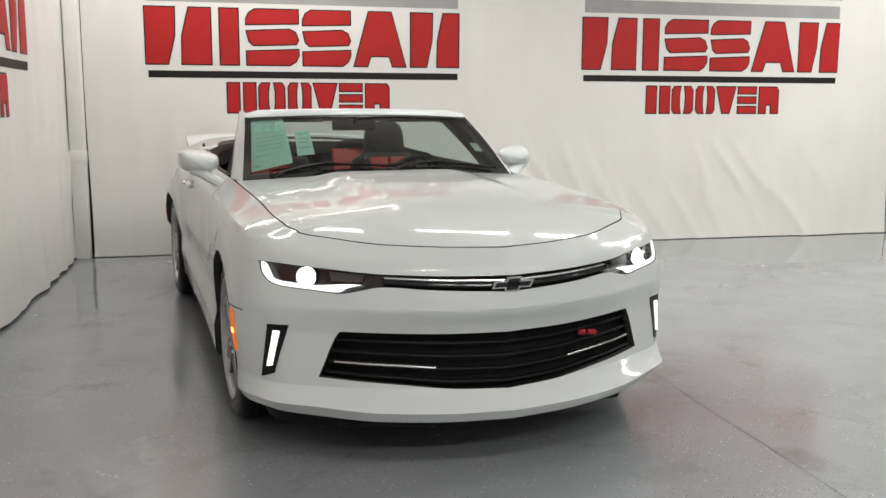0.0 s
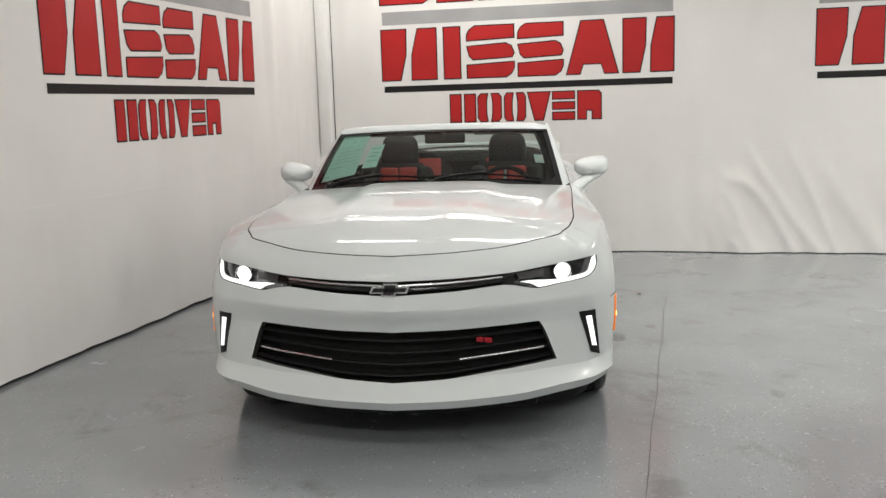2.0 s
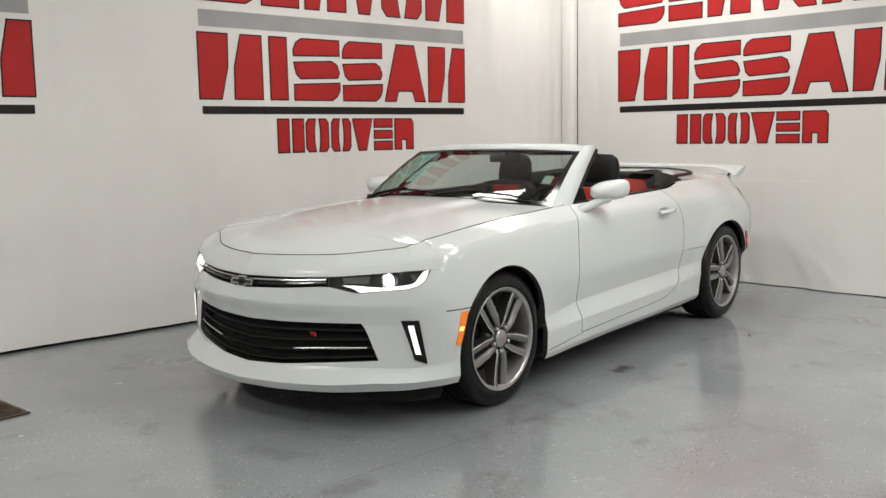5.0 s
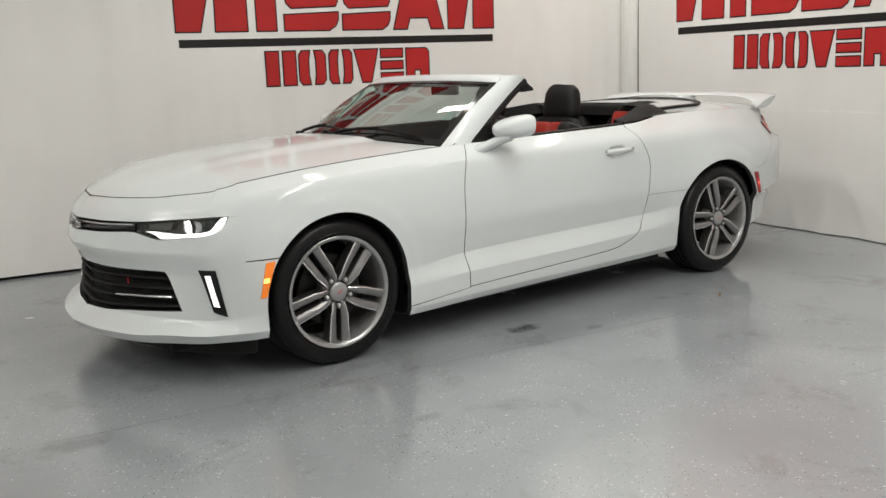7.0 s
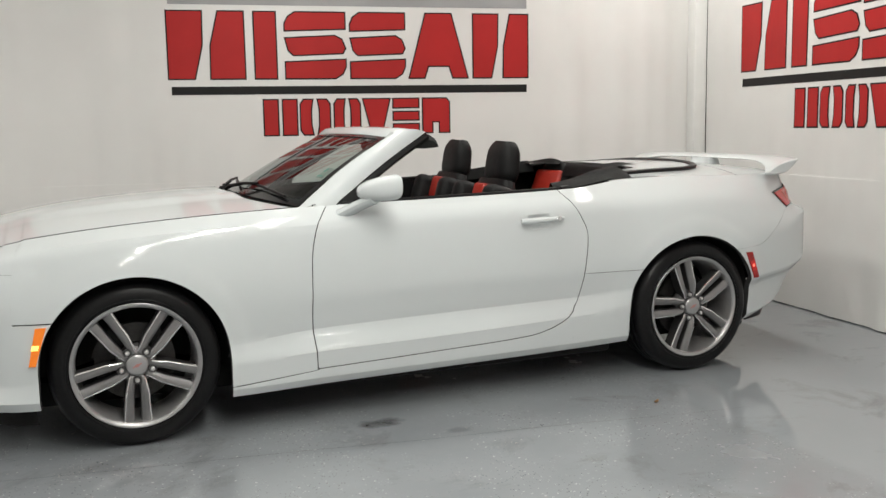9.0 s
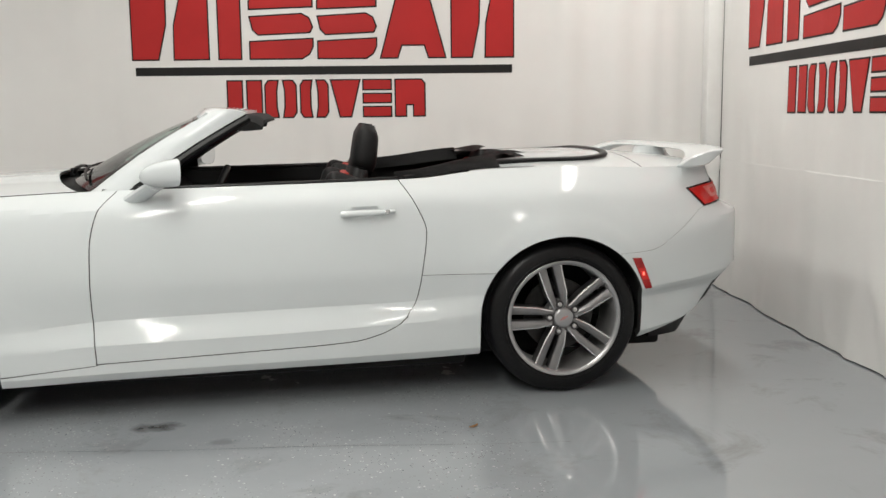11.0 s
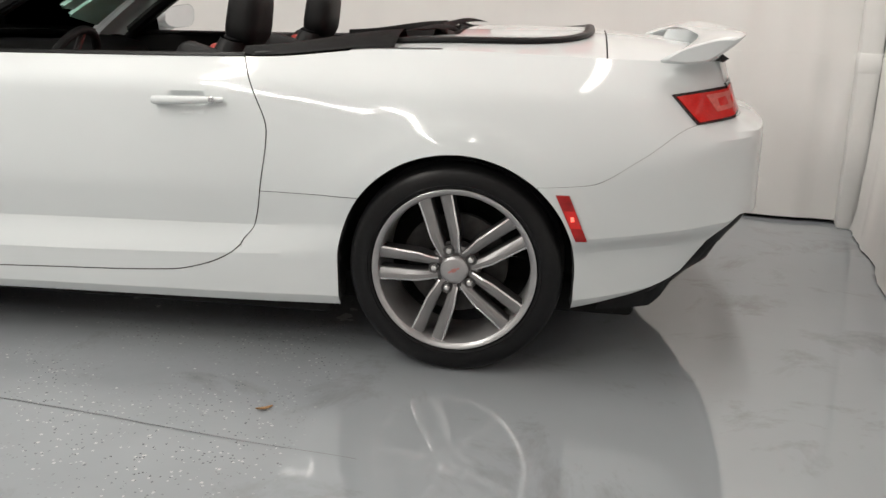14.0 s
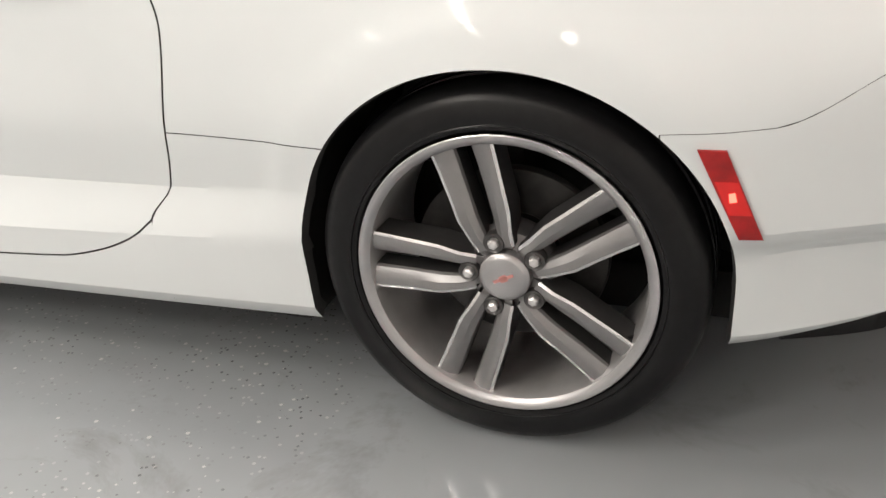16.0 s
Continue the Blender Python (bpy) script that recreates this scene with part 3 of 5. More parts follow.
# section: at some stations, inset from the outline and height, from the lower edge to the upper edge
SECT_U = [-2.95, -2.48, -2.2, -1.95, -1.65, -1.4, -1.0, -0.6, 0.0, 0.75, 1.1, 1.4, 1.75, 2.05, 2.4, 3.1]
SECT_D = [
    [-0.018, -0.014, 0.012, 0.036, 0.026, 0.026, 0.03, 0.045, 0.05, 0.055, 0.07, 0.09, 0.10, 0.14, 0.20, 0.2],
    [-0.045, -0.045, -0.026, 0.008, 0.012, 0.015, 0.012, 0.022, 0.024, 0.03, 0.045, 0.05, 0.06, 0.09, 0.12, 0.12],
    [0.035, 0.035, 0.048, 0.030, 0.004, 0.0, 0.008, 0.014, 0.012, 0.018, 0.030, 0.02, 0.045, 0.075, 0.07, 0.06],
    [0.05, 0.05, 0.053, 0.022, 0.0, 0.0, 0.028, 0.053, 0.056, 0.051, 0.036, 0.005, 0.012, 0.022, 0.015, 0.02],
    [0.0, 0.015, 0.036, 0.020, 0.004, 0.0, 0.012, 0.028, 0.030, 0.030, 0.02, 0.0, 0.005, 0.016, 0.02, 0.02],
    [0.026, 0.050, 0.078, 0.088, 0.058, 0.050, 0.058, 0.060, 0.056, 0.060, 0.070, 0.066, 0.08, 0.09, 0.10, 0.10],
    [0.093, 0.135, 0.182, 0.200, 0.190, 0.185, 0.168, 0.165, 0.155, 0.165, 0.235, 0.235, 0.235, 0.22, 0.17, 0.16],
]
SECT_Z = [
    [0.182, 0.188, 0.200, 0.206, 0.206, 0.20, 0.165, 0.17, 0.175, 0.185, 0.195, 0.20, 0.22, 0.25, 0.33, 0.36],
    [0.222, 0.230, 0.246, 0.246, 0.238, 0.23, 0.20, 0.205, 0.21, 0.22, 0.23, 0.24, 0.26, 0.30, 0.38, 0.41],
    [0.30, 0.30, 0.30, 0.31, 0.33, 0.33, 0.315, 0.328, 0.337, 0.36, 0.38, 0.38, 0.42, 0.44, 0.46, 0.48],
    [0.50, 0.50, 0.50, 0.48, 0.46, 0.46, 0.40, 0.425, 0.436, 0.452, 0.475, 0.48, 0.48, 0.50, 0.54, 0.58],
    [0.60, 0.60, 0.60, 0.60, 0.62, 0.65, 0.62, 0.60, 0.60, 0.60, 0.62, 0.66, 0.66, 0.70, 0.80, 0.81],
    [0.722, 0.738, 0.770, 0.815, 0.857, 0.878, 0.885, 0.882, 0.882, 0.885, 0.880, 0.888, 0.878, 0.868, 0.848, 0.85],
    [0.815, 0.825, 0.848, 0.874, 0.905, 0.927, 0.952, 0.967, 0.975, 0.99, 1.022, 1.028, 1.02, 1.015, 1.015, 1.015],
]
TAU = [0.0, 0.7, 1.8, 3.0, 4.0, 5.0, 6.0]
TAU_FINE = sorted(set(steps(0, 6, 60)) | set(TAU))
U_NOSE, U_TAIL = OUT_U[0], OUT_U[-1]


def plan(u, d):
    """A point of the plan outline, d inside of it (left side: y negative)."""
    e = 0.01
    x, y = spline(OUT_U, OUT_X, u), spline(OUT_U, OUT_Y, u)
    dx = spline(OUT_U, OUT_X, u + e) - spline(OUT_U, OUT_X, u - e)
    dy = spline(OUT_U, OUT_Y, u + e) - spline(OUT_U, OUT_Y, u - e)
    if u - e < U_NOSE or u + e > U_TAIL:
        nx, ny = (-1, 0) if u < 0 else (1, 0)
    else:
        k = math.hypot(dx, dy) or 1
        nx, ny = -dy / k, dx / k
    return x - nx * d, max(y - ny * d, 0.0)


SECT = {}


def section(u):
    """Inset and height of the section at u, finely sampled from the lower to the upper edge."""
    key = round(u, 4)
    if key not in SECT:
        d = [spline(SECT_U, row, u) for row in SECT_D]
        z = [spline(SECT_U, row, u) for row in SECT_Z]
        SECT[key] = []
        for t in TAU_FINE:
            k = max(j for j in range(6) if TAU[j] <= t)
            straight = lerp(d[k], d[k + 1], (t - TAU[k]) / (TAU[k + 1] - TAU[k]))
            crisp = 0.95 * min(max((3.8 - t) / 0.5, 0.0), 1.0)
            if u < -1.95 and 3 <= t <= 5:  # sharp brow over the lower grille
                crisp = max(crisp, 0.8 * min(1.0, (-1.95 - u) / 0.2) * (1 - abs(t - 4)) ** 0.5)
            SECT[key].append((lerp(spline(TAU, d, t), straight, crisp), spline(TAU, z, t)))
    return SECT[key]


def skin(u, z, out=0.0, side=-1):
    """The point of the car's skin at station u and height z, moved outwards by out."""
    s = section(u)
    k = 0
    while k < len(s) - 2 and s[k + 1][1] < z:
        k += 1
    (d0, z0), (d1, z1) = s[k], s[k + 1]
    t = (z - z0) / (z1 - z0) if z1 > z0 else 0
    t = min(max(t, 0.0), 1.0) if 0 < k < len(s) - 2 else min(max(t, -1.0), 2.0)
    x, y = plan(u, lerp(d0, d1, t) - out)
    return Vector((x, side * y, z))


def z_low(u):
    return section(u)[0][1]


def z_top(u):
    return section(u)[-1][1]


def edge_top(u, out=0.0, side=-1):
    return skin(u, z_top(u) - 1e-5, out, side)


FRONT_AXLE, REAR_AXLE, ARCH, HUB = -1.4055, 1.4055, 0.388, 0.348
ARCH_RISE = 0.98  # the arches are a little flatter than a circle


def z_arch(u, extra=0.0):
    for c in (FRONT_AXLE, REAR_AXLE):
        a = ARCH + extra
        if abs(u - c) < a:
            return HUB + ARCH_RISE * math.sqrt(a * a - (u - c) ** 2)
    return z_low(u)


def flare(u, z):
    """A slightly raised rim round the wheel arches."""
    r = min(math.hypot(u - c, z - HUB) for c in (FRONT_AXLE, REAR_AXLE))
    k = min(max((0.105 - (r - ARCH)) / 0.055, 0.0), 1.0)
    return (0.004 if u < 0 else 0.0065) * k * k * (3 - 2 * k) * min(max((z - 0.30) / 0.14, 0.0), 1.0)


def outward(bm):
    """Turns every connected sheet away from the car's middle line."""
    bm.normal_update()
    left = set(bm.faces)
    while left:
        todo, island = [left.pop()], []
        while todo:
            f = todo.pop()
            island.append(f)
            for e in f.edges:
                for g in e.link_faces:
                    if g in left:
                        left.discard(g)
                        todo.append(g)
        side = 0.0
        for f in island:
            c = f.calc_center_median()
            side += f.calc_area() * f.normal.dot(Vector((c.x * 0.3, c.y, c.z - 0.5)))
        if side < 0:
            bmesh.ops.reverse_faces(bm, faces=island)


def turned_in(bm, depth=0.012):
    """Turns the free edges of a panel inwards, which gives it its thickness."""
    bmesh.ops.remove_doubles(bm, verts=bm.verts, dist=2e-5)
    bmesh.ops.recalc_face_normals(bm, faces=bm.faces)
    outward(bm)
    bm.normal_update()
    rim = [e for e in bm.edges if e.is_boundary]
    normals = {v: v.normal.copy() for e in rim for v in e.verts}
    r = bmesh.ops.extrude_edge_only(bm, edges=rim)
    # second material: a dark colour that stands for shade in the gap
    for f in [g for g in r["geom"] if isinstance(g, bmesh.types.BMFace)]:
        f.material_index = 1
    fresh = [g for g in r["geom"] if isinstance(g, bmesh.types.BMVert)]
    for v in fresh:
        mate = next((e.other_vert(v) for e in v.link_edges if e.other_vert(v) in normals), None)
        if mate is not None:
            v.co = mate.co - normals[mate] * depth
    return bm


def cols(columns, bm=None):
    """Skins a row of columns that all have the same count of points."""
    bm = bm or bmesh.new()
    rows = [[bm.verts.new(p) for p in c] for c in columns]
    for a, b in zip(rows, rows[1:]):
        for j in range(len(a) - 1):
            q = [a[j], b[j], b[j + 1], a[j + 1]]
            if len({tuple(round(k, 5) for k in v.co) for v in q}) > 2:
                bm.faces.new(q)
    return bm


def col(u, zlo, zhi, n=20, out=0.0, side=-1, cut=None, cap=None, seg=None):
    """One column of skin; u and out may be functions. Rows fall on the sharp lines of the lower body;
    rows below cut or above cap are drawn together there."""
    u0 = u(0.4) if callable(u) else u
    keys = [zlo]
    for j in (1, 2, 3):
        keys.append(min(max(spline(SECT_U, SECT_Z[j], u0), keys[-1] + 0.0005), zhi - 0.0005 * (4 - j)))
    keys.append(zhi)
    seg = seg or (max(2, n // 7), max(3, n // 5), max(3, n // 5), max(4, n - n // 7 - 2 * (n // 5)))
    zs = [zlo]
    for p, q, k in zip(keys, keys[1:], seg):
        zs += steps(p, q, k)[1:]
    if zhi - zlo < 0.02:
        zs = steps(zlo, zhi, len(zs) - 1)
    pts = []
    for z in zs:
        z = z if cut is None else max(z, cut)
        z = z if cap is None else min(z, cap)
        uu = u(z) if callable(u) else u
        pts.append(skin(uu, z, out(uu, z) if callable(out) else out, side))
    return pts


# lines of the body: heights over u, or stations over height
def gap_front(z):
    return spline([0.2, 0.25, 0.49, 0.72, 0.885, 0.97], [-0.636, -0.636, -0.646, -0.641, -0.606, -0.53], z)


def gap_rear(z):
    return spline([0.2, 0.385, 0.446, 0.607, 0.762, 0.88, 0.99], [0.69, 0.69, 0.73, 0.763, 0.781, 0.738, 0.672], z)


def door_low(u):
    return spline([-0.64, 0.0, 0.45, 0.55, 0.65, 0.69], [0.248, 0.266, 0.286, 0.308, 0.352, 0.385], u)


def lamp_high(u):
    return spline([-2.95, -2.63, -2.46, -2.21, -2.05, -1.95], [0.721, 0.726, 0.731, 0.750, 0.761, 0.762], u)


def lamp_low(u):
    return spline([-2.95, -2.63, -2.47, -2.31, -2.21, -2.05, -1.98, -1.95], [0.662, 0.676, 0.685, 0.657, 0.666, 0.684, 0.72, 0.7615], u)


def grille_high(u):
    return spline([-2.95, -2.6, -2.315, -2.31, -2.235], [0.500, 0.506, 0.512, 0.508, 0.335], u)


def grille_low(u):
    return spline([-2.95, -2.72, -2.5, -2.235], [0.287, 0.297, 0.317, 0.335], u)


def tail_cut(u):
    return spline([1.66, 1.82, 1.966, 2.147, 2.3, 3.1], [0.640, 0.652, 0.727, 0.826, 0.846, 0.85], u)


def skirt(u):
    return max(z_low(u), spline([1.79, 1.88, 2.162, 2.334, 2.6, 3.1], [0.226, 0.247, 0.346, 0.55, 0.54, 0.52], u))


def deck_mid(x):
    return spline([1.0, 1.4, 1.8, 2.05, 2.2, 2.3], [1.05, 1.072, 1.076, 1.062, 1.045, 1.03], x)


def hood_mid(x):
    return spline([-2.237, -2.1, -1.9, -1.6, -1.2, -0.97, -0.7], [0.815, 0.874, 0.927, 0.970, 0.998, 1.008, 1.01], x)


def hood_point(u, s, inset=0.005):
    e = edge_top(u, -inset)
    bow = 0.20 * max(0.0, (u + 1.9) / 1.2) ** 1.6 if u > -1.9 else 0.0
    x = e.x - bow * (1 - s * s)
    y = s * max(-e.y, 0.0)
    crown = max(hood_mid(x) - e.z, 0.0)
    q = min(max((0.43 - abs(y)) / 0.13, 0.0), 1.0)
    dome = 0.016 * (q * q * (3 - 2 * q) - 0.6) * min(max((x + 2.1) / 0.7, 0.0), 1.0)
    return Vector((x, y, e.z + 0.003 + crown * (1 - abs(s) ** 2.3) + dome * (1 - abs(s) ** 6)))


def deck_point(u, s, inset=0.0):
    e = edge_top(u)
    y = s * max(-e.y - inset, 0.0)
    return Vector((e.x, y, e.z + max(deck_mid(e.x) - e.z, 0) * (1 - abs(s) ** 2.6)))


A0, A1 = FRONT_AXLE - ARCH, FRONT_AXLE + ARCH
B0, B1 = REAR_AXLE - ARCH, REAR_AXLE + ARCH
SEAM_F, SEAM_R = 0.565, 0.568
UF = FRONT_AXLE - math.sqrt(ARCH**2 - ((SEAM_F - HUB) / ARCH_RISE) ** 2)
UR = REAR_AXLE - math.sqrt(ARCH**2 - ((SEAM_R - HUB) / ARCH_RISE) ** 2)
E = 0.0012


def front_bumper(car):
    bm = bmesh.new()
    us = steps(U_NOSE, -2.5, 18) + steps(-2.48, -2.32, 8) + steps(-2.3148, -2.235, 14) + steps(-2.21, -1.885, 20)
    lower, upper = (6, 8, 2, 2), (2, 2, 6, 18)
    for side in (-1, 1):
        cols([col(u, z_low(u), grille_low(u), 0, 0, side, None, None, lower) for u in us], bm)
        cols([col(u, grille_high(u), lamp_low(u), 0, 0, side, None, None, upper) for u in us], bm)
        cols([col(u, lamp_high(u), z_top(u), 14, 0, side) for u in us], bm)
        us2 = steps(-1.885, A0, 6)
        us3 = ease(A0, UF, 10)
        cap = SEAM_F - 0.0025
        cols([col(u, z_low(u), grille_low(u), 0, flare, side, None, None, lower) for u in us2], bm)
        cols([col(u, grille_high(u), lamp_low(u), 0, flare, side, None, cap, upper) for u in us2], bm)
        cols([col(u, grille_high(u), lamp_low(u), 0, flare, side, z_arch(u + 1e-7), cap, upper) for u in us3], bm)
    return part("front_bumper", turned_in(bm, 0.03), [M_PAINT, M_EDGESHADE], car, "white painted front bumper with a pointed lower lip", smooth=20)


def fender(car, side):
    c = [col(u, 0.214, z_top(u), 44, flare, side, SEAM_F + 0.0025) for u in steps(-1.8849, UF, 8)]
    c += [col(u, 0.214, z_top(u), 44, flare, side, z_arch(u)) for u in ease(UF, A1 - 1e-6, 60)[1:]]
    bm = cols(c)
    cols([col(lambda z: lerp(A1, gap_front(z) - 0.0025, s), lerp(0.214, 0.243, s), z_top(lerp(A1, -0.56, s)), 44, flare, side) for s in steps(0, 1, 20)], bm)
    return part("fender", turned_in(bm, 0.03), [M_PAINT, M_EDGESHADE], car, "white front fender round the wheel arch", smooth=20)


def door(car, side):
    c = []
    def dent(u, z):
        k = max(0.0, 1 - ((u - 0.515) / 0.078) ** 2 - ((z - 0.847) / 0.035) ** 2)
        return -0.019 * k * (2 - k)

    for s in steps(0, 1, 120):
        u0 = lerp(-0.64, 0.69, s)
        top = z_top(lerp(-0.53, 0.672, s))
        c.append(col(lambda z: lerp(gap_front(z) + 0.002, gap_rear(z) - 0.002, s), door_low(u0) + 0.002, top, 80, dent, side))
    d = part("door", turned_in(cols(c), 0.02), [M_PAINT, M_EDGESHADE], car, "closed white door with a sculpted lower flank", smooth=20)
    # pull handle: a rounded bar before a shallow dish
    bm = bmesh.new()
    pts = [skin(u, lerp(0.850, 0.858, (u - 0.41) / 0.24), 0.006 + 0.020 * math.sin(math.pi * min(max((u - 0.395) / 0.252, 0), 1)) ** 0.5, side) for u in steps(0.408, 0.640, 24)]
    tube(pts, lambda t: 0.0165 - 0.007 * t + 0.004 * math.sin(math.pi * t) ** 0.5, bm, 14, True, 0.8)
    part("door_handle", bm, M_PAINT, d, "white pull handle over a scooped recess")
    lock = lathe([(0.0, -0.002), (0.009, -0.002), (0.011, 0.0), (0.011, 0.01)], axis="y", seg=16)
    p = skin(0.608, 0.857, 0.034, side)
    bmesh.ops.transform(lock, matrix=Matrix.Translation(p), verts=lock.verts)
    part("lock_cylinder", lock, M_CHROME, d)
    # black belt seal on the upper edge
    seal = bmesh.new()
    tube([edge_top(u, -0.010, side) + Vector((0, 0, 0.004)) for u in steps(-0.45, 0.672, 30)], 0.012, seal, 8, True, 0.8)
    part("belt_seal", seal, M_BLACK, d, "black rubber seal along the window slot")
    return d


def rocker(car, side):
    bm = cols([col(u, z_low(u), spline([-1.0, -0.64], [0.211, 0.240], u) if u < -0.64 else door_low(u) - 0.002, 12, 0, side) for u in steps(A1, 0.69, 60)])

    def front(z):
        return max(0.69, gap_rear(z) + 0.002 if z > 0.385 else 0.69)

    cols([col(lambda z: lerp(front(z), B0, s), z_low(lerp(0.69, B0, s)), SEAM_R - 0.001, 30, flare, side) for s in steps(0, 1, 16)], bm)
    cols([col(u, z_low(B0), SEAM_R - 0.001, 30, flare, side, min(z_arch(u + 1e-7), SEAM_R - 0.001)) for u in ease(B0, UR, 12)], bm)
    return part("rocker_panel", turned_in(bm, 0.03), [M_PAINT, M_EDGESHADE], car, "white sill moulding below the door", smooth=20)


def quarter(car, side):
    c = []
    for s in steps(0, 1, 12):
        top = z_top(lerp(0.675, UR, s))
        c.append(col(lambda z: lerp(gap_rear(z) + 0.002, UR, s), 0.36, top, 56, flare, side, SEAM_R + 0.001))
    c += [col(u, 0.36, z_top(u), 56, flare, side, z_arch(u)) for u in ease(UR + 1e-6, 1.66, 60)[:-1]]
    c += [col(u, 0.36, z_top(u), 56, flare, side, tail_cut(u) + 0.0005) for u in steps(1.66, U_TAIL, 44)]
    return part("quarter_panel", turned_in(cols(c), 0.03), [M_PAINT, M_EDGESHADE], car, "white rear quarter panel over the wheel", smooth=20)


def rear_bumper(car):
    bm = bmesh.new()
    for side in (-1, 1):
        cols([col(u, skirt(B1), tail_cut(u) - 0.0005, 36, flare, side, min(z_arch(u - 1e-7), tail_cut(u) - 0.0005)) for u in ease(1.662, B1, 16)], bm)
        cols([col(u, skirt(u), tail_cut(u) - 0.0005, 36, flare, side) for u in ease(B1, U_TAIL, 50)], bm)
    return part("rear_bumper", turned_in(bm, 0.03), [M_PAINT, M_EDGESHADE], car, "white rear bumper with a crisp lower crease", smooth=20)


def diffuser(car):
    bm = bmesh.new()
    for side in (-1, 1):
        cols([col(u, max(0.19, skirt(u) - 0.13) + 0.015, skirt(u) + 0.012, 6, -0.022 - 0.03 * max(0, 2.2 - u), side) for u in steps(1.9, U_TAIL, 40)], bm)
    part("rear_diffuser", turned_in(bm, 0.05), M_BLACK, car, "black plastic lower rear valance")


def patch(corners, out, side, n=8, k=8, depth=0.006):
    """A raised plate on the skin with four corners in (u, z): two below, two above."""
    (a, b, c, d) = corners
    fn = lambda s, t: skin(lerp(lerp(a[0], b[0], s), lerp(d[0], c[0], s), t), lerp(lerp(a[1], b[1], s), lerp(d[1], c[1], s), t), out, side)
    return turned_in(grid(fn, steps(0, 1, n), steps(0, 1, k)), depth)


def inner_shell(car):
    """Near-black sheet added behind the panels, for the shade in joints and openings."""
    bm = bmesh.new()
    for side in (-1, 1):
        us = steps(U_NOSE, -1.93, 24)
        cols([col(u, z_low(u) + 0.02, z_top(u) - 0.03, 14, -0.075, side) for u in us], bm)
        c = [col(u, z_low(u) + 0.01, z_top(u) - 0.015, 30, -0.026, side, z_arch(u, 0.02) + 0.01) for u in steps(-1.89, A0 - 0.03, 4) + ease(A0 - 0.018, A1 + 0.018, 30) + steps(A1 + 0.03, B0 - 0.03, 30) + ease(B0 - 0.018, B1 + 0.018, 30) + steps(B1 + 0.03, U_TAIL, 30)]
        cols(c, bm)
    part("gap_shade_shell", bm, M_VOID, car, "near-black sheet behind the panels, stands for shade in the gaps")
    # floor pan, set low and wide to block light under the car
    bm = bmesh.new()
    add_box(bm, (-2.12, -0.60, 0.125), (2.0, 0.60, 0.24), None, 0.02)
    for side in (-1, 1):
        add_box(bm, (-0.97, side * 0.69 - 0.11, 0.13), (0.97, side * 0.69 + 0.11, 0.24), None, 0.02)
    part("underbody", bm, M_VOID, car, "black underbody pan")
    # flexible dam under the chin, set back from the lip; its black also stands for shade
    bm = bmesh.new()
    for side in (-1, 1):
        rows = []
        for u in steps(U_NOSE, A0 - 0.03, 30):
            row = []
            for inset, z in ((0.105, z_low(u) + 0.02), (0.110, 0.175), (0.118, 0.14), (0.132, 0.118), (0.150, 0.120)):
                x, y = plan(u, inset)
                row.append(bm.verts.new((x, side * y, z)))
            rows.append(row)
        for a, b in zip(rows, rows[1:]):
            for j in range(4):
                bm.faces.new((a[j], b[j], b[j + 1], a[j + 1]))
    part("air_dam", bm, M_LINER, car, "black rubber air dam under the front bumper")


def wheel_well(car, x, side):
    prof = [(ARCH + 0.03, 0.0), (ARCH + 0.035, -0.32)]
    bm = bmesh.new()
    ring = [math.pi * k / 24 * 1.16 - 0.25 for k in range(25)]
    y0, y1 = side * 0.855, side * 0.55
    grid(lambda a, t: Vector((x + (ARCH + 0.02) * math.cos(a), lerp(y0, y1, t), HUB + (ARCH + 0.02) * math.sin(a))), ring, [0, 0.5, 1], bm)
    cen = bm.verts.new((x, y1, HUB))
    rim = [bm.verts.new((x + (ARCH + 0.02) * math.cos(a), y1, HUB + (ARCH + 0.02) * math.sin(a))) for a in ring]
    for a, b in zip(rim, rim[1:]):
        bm.faces.new((cen, a, b))
    part("wheel_well", bm, M_LINER, car, "black felt wheel arch liner")


def hood(car):
    us = ease(U_NOSE + 0.004, -1.9, 36) + steps(-1.87, -0.70, 40)
    bm = grid(lambda u, s: hood_point(u, s), us, steps(-1, 1, 48))
    part("hood", turned_in(bm, 0.012), [M_PAINT, M_EDGESHADE], car, "white bonnet with a raised middle and sharp creases")


def seal_line(t):
    """Side and end of the cover over the folded roof: t runs from -1 to 1."""
    a = t * math.pi / 2
    return 1.05 + 0.74 * abs(math.cos(a)) ** 0.42, 0.585 * math.copysign(abs(math.sin(a)) ** 0.42, a)


def deck_z(x, y):
    u = x
    e = edge_top(u)
    s = min(abs(y) / max(-e.y, 0.01), 1.0)
    return e.z + max(deck_mid(e.x) - e.z, 0) * (1 - s**2.6)


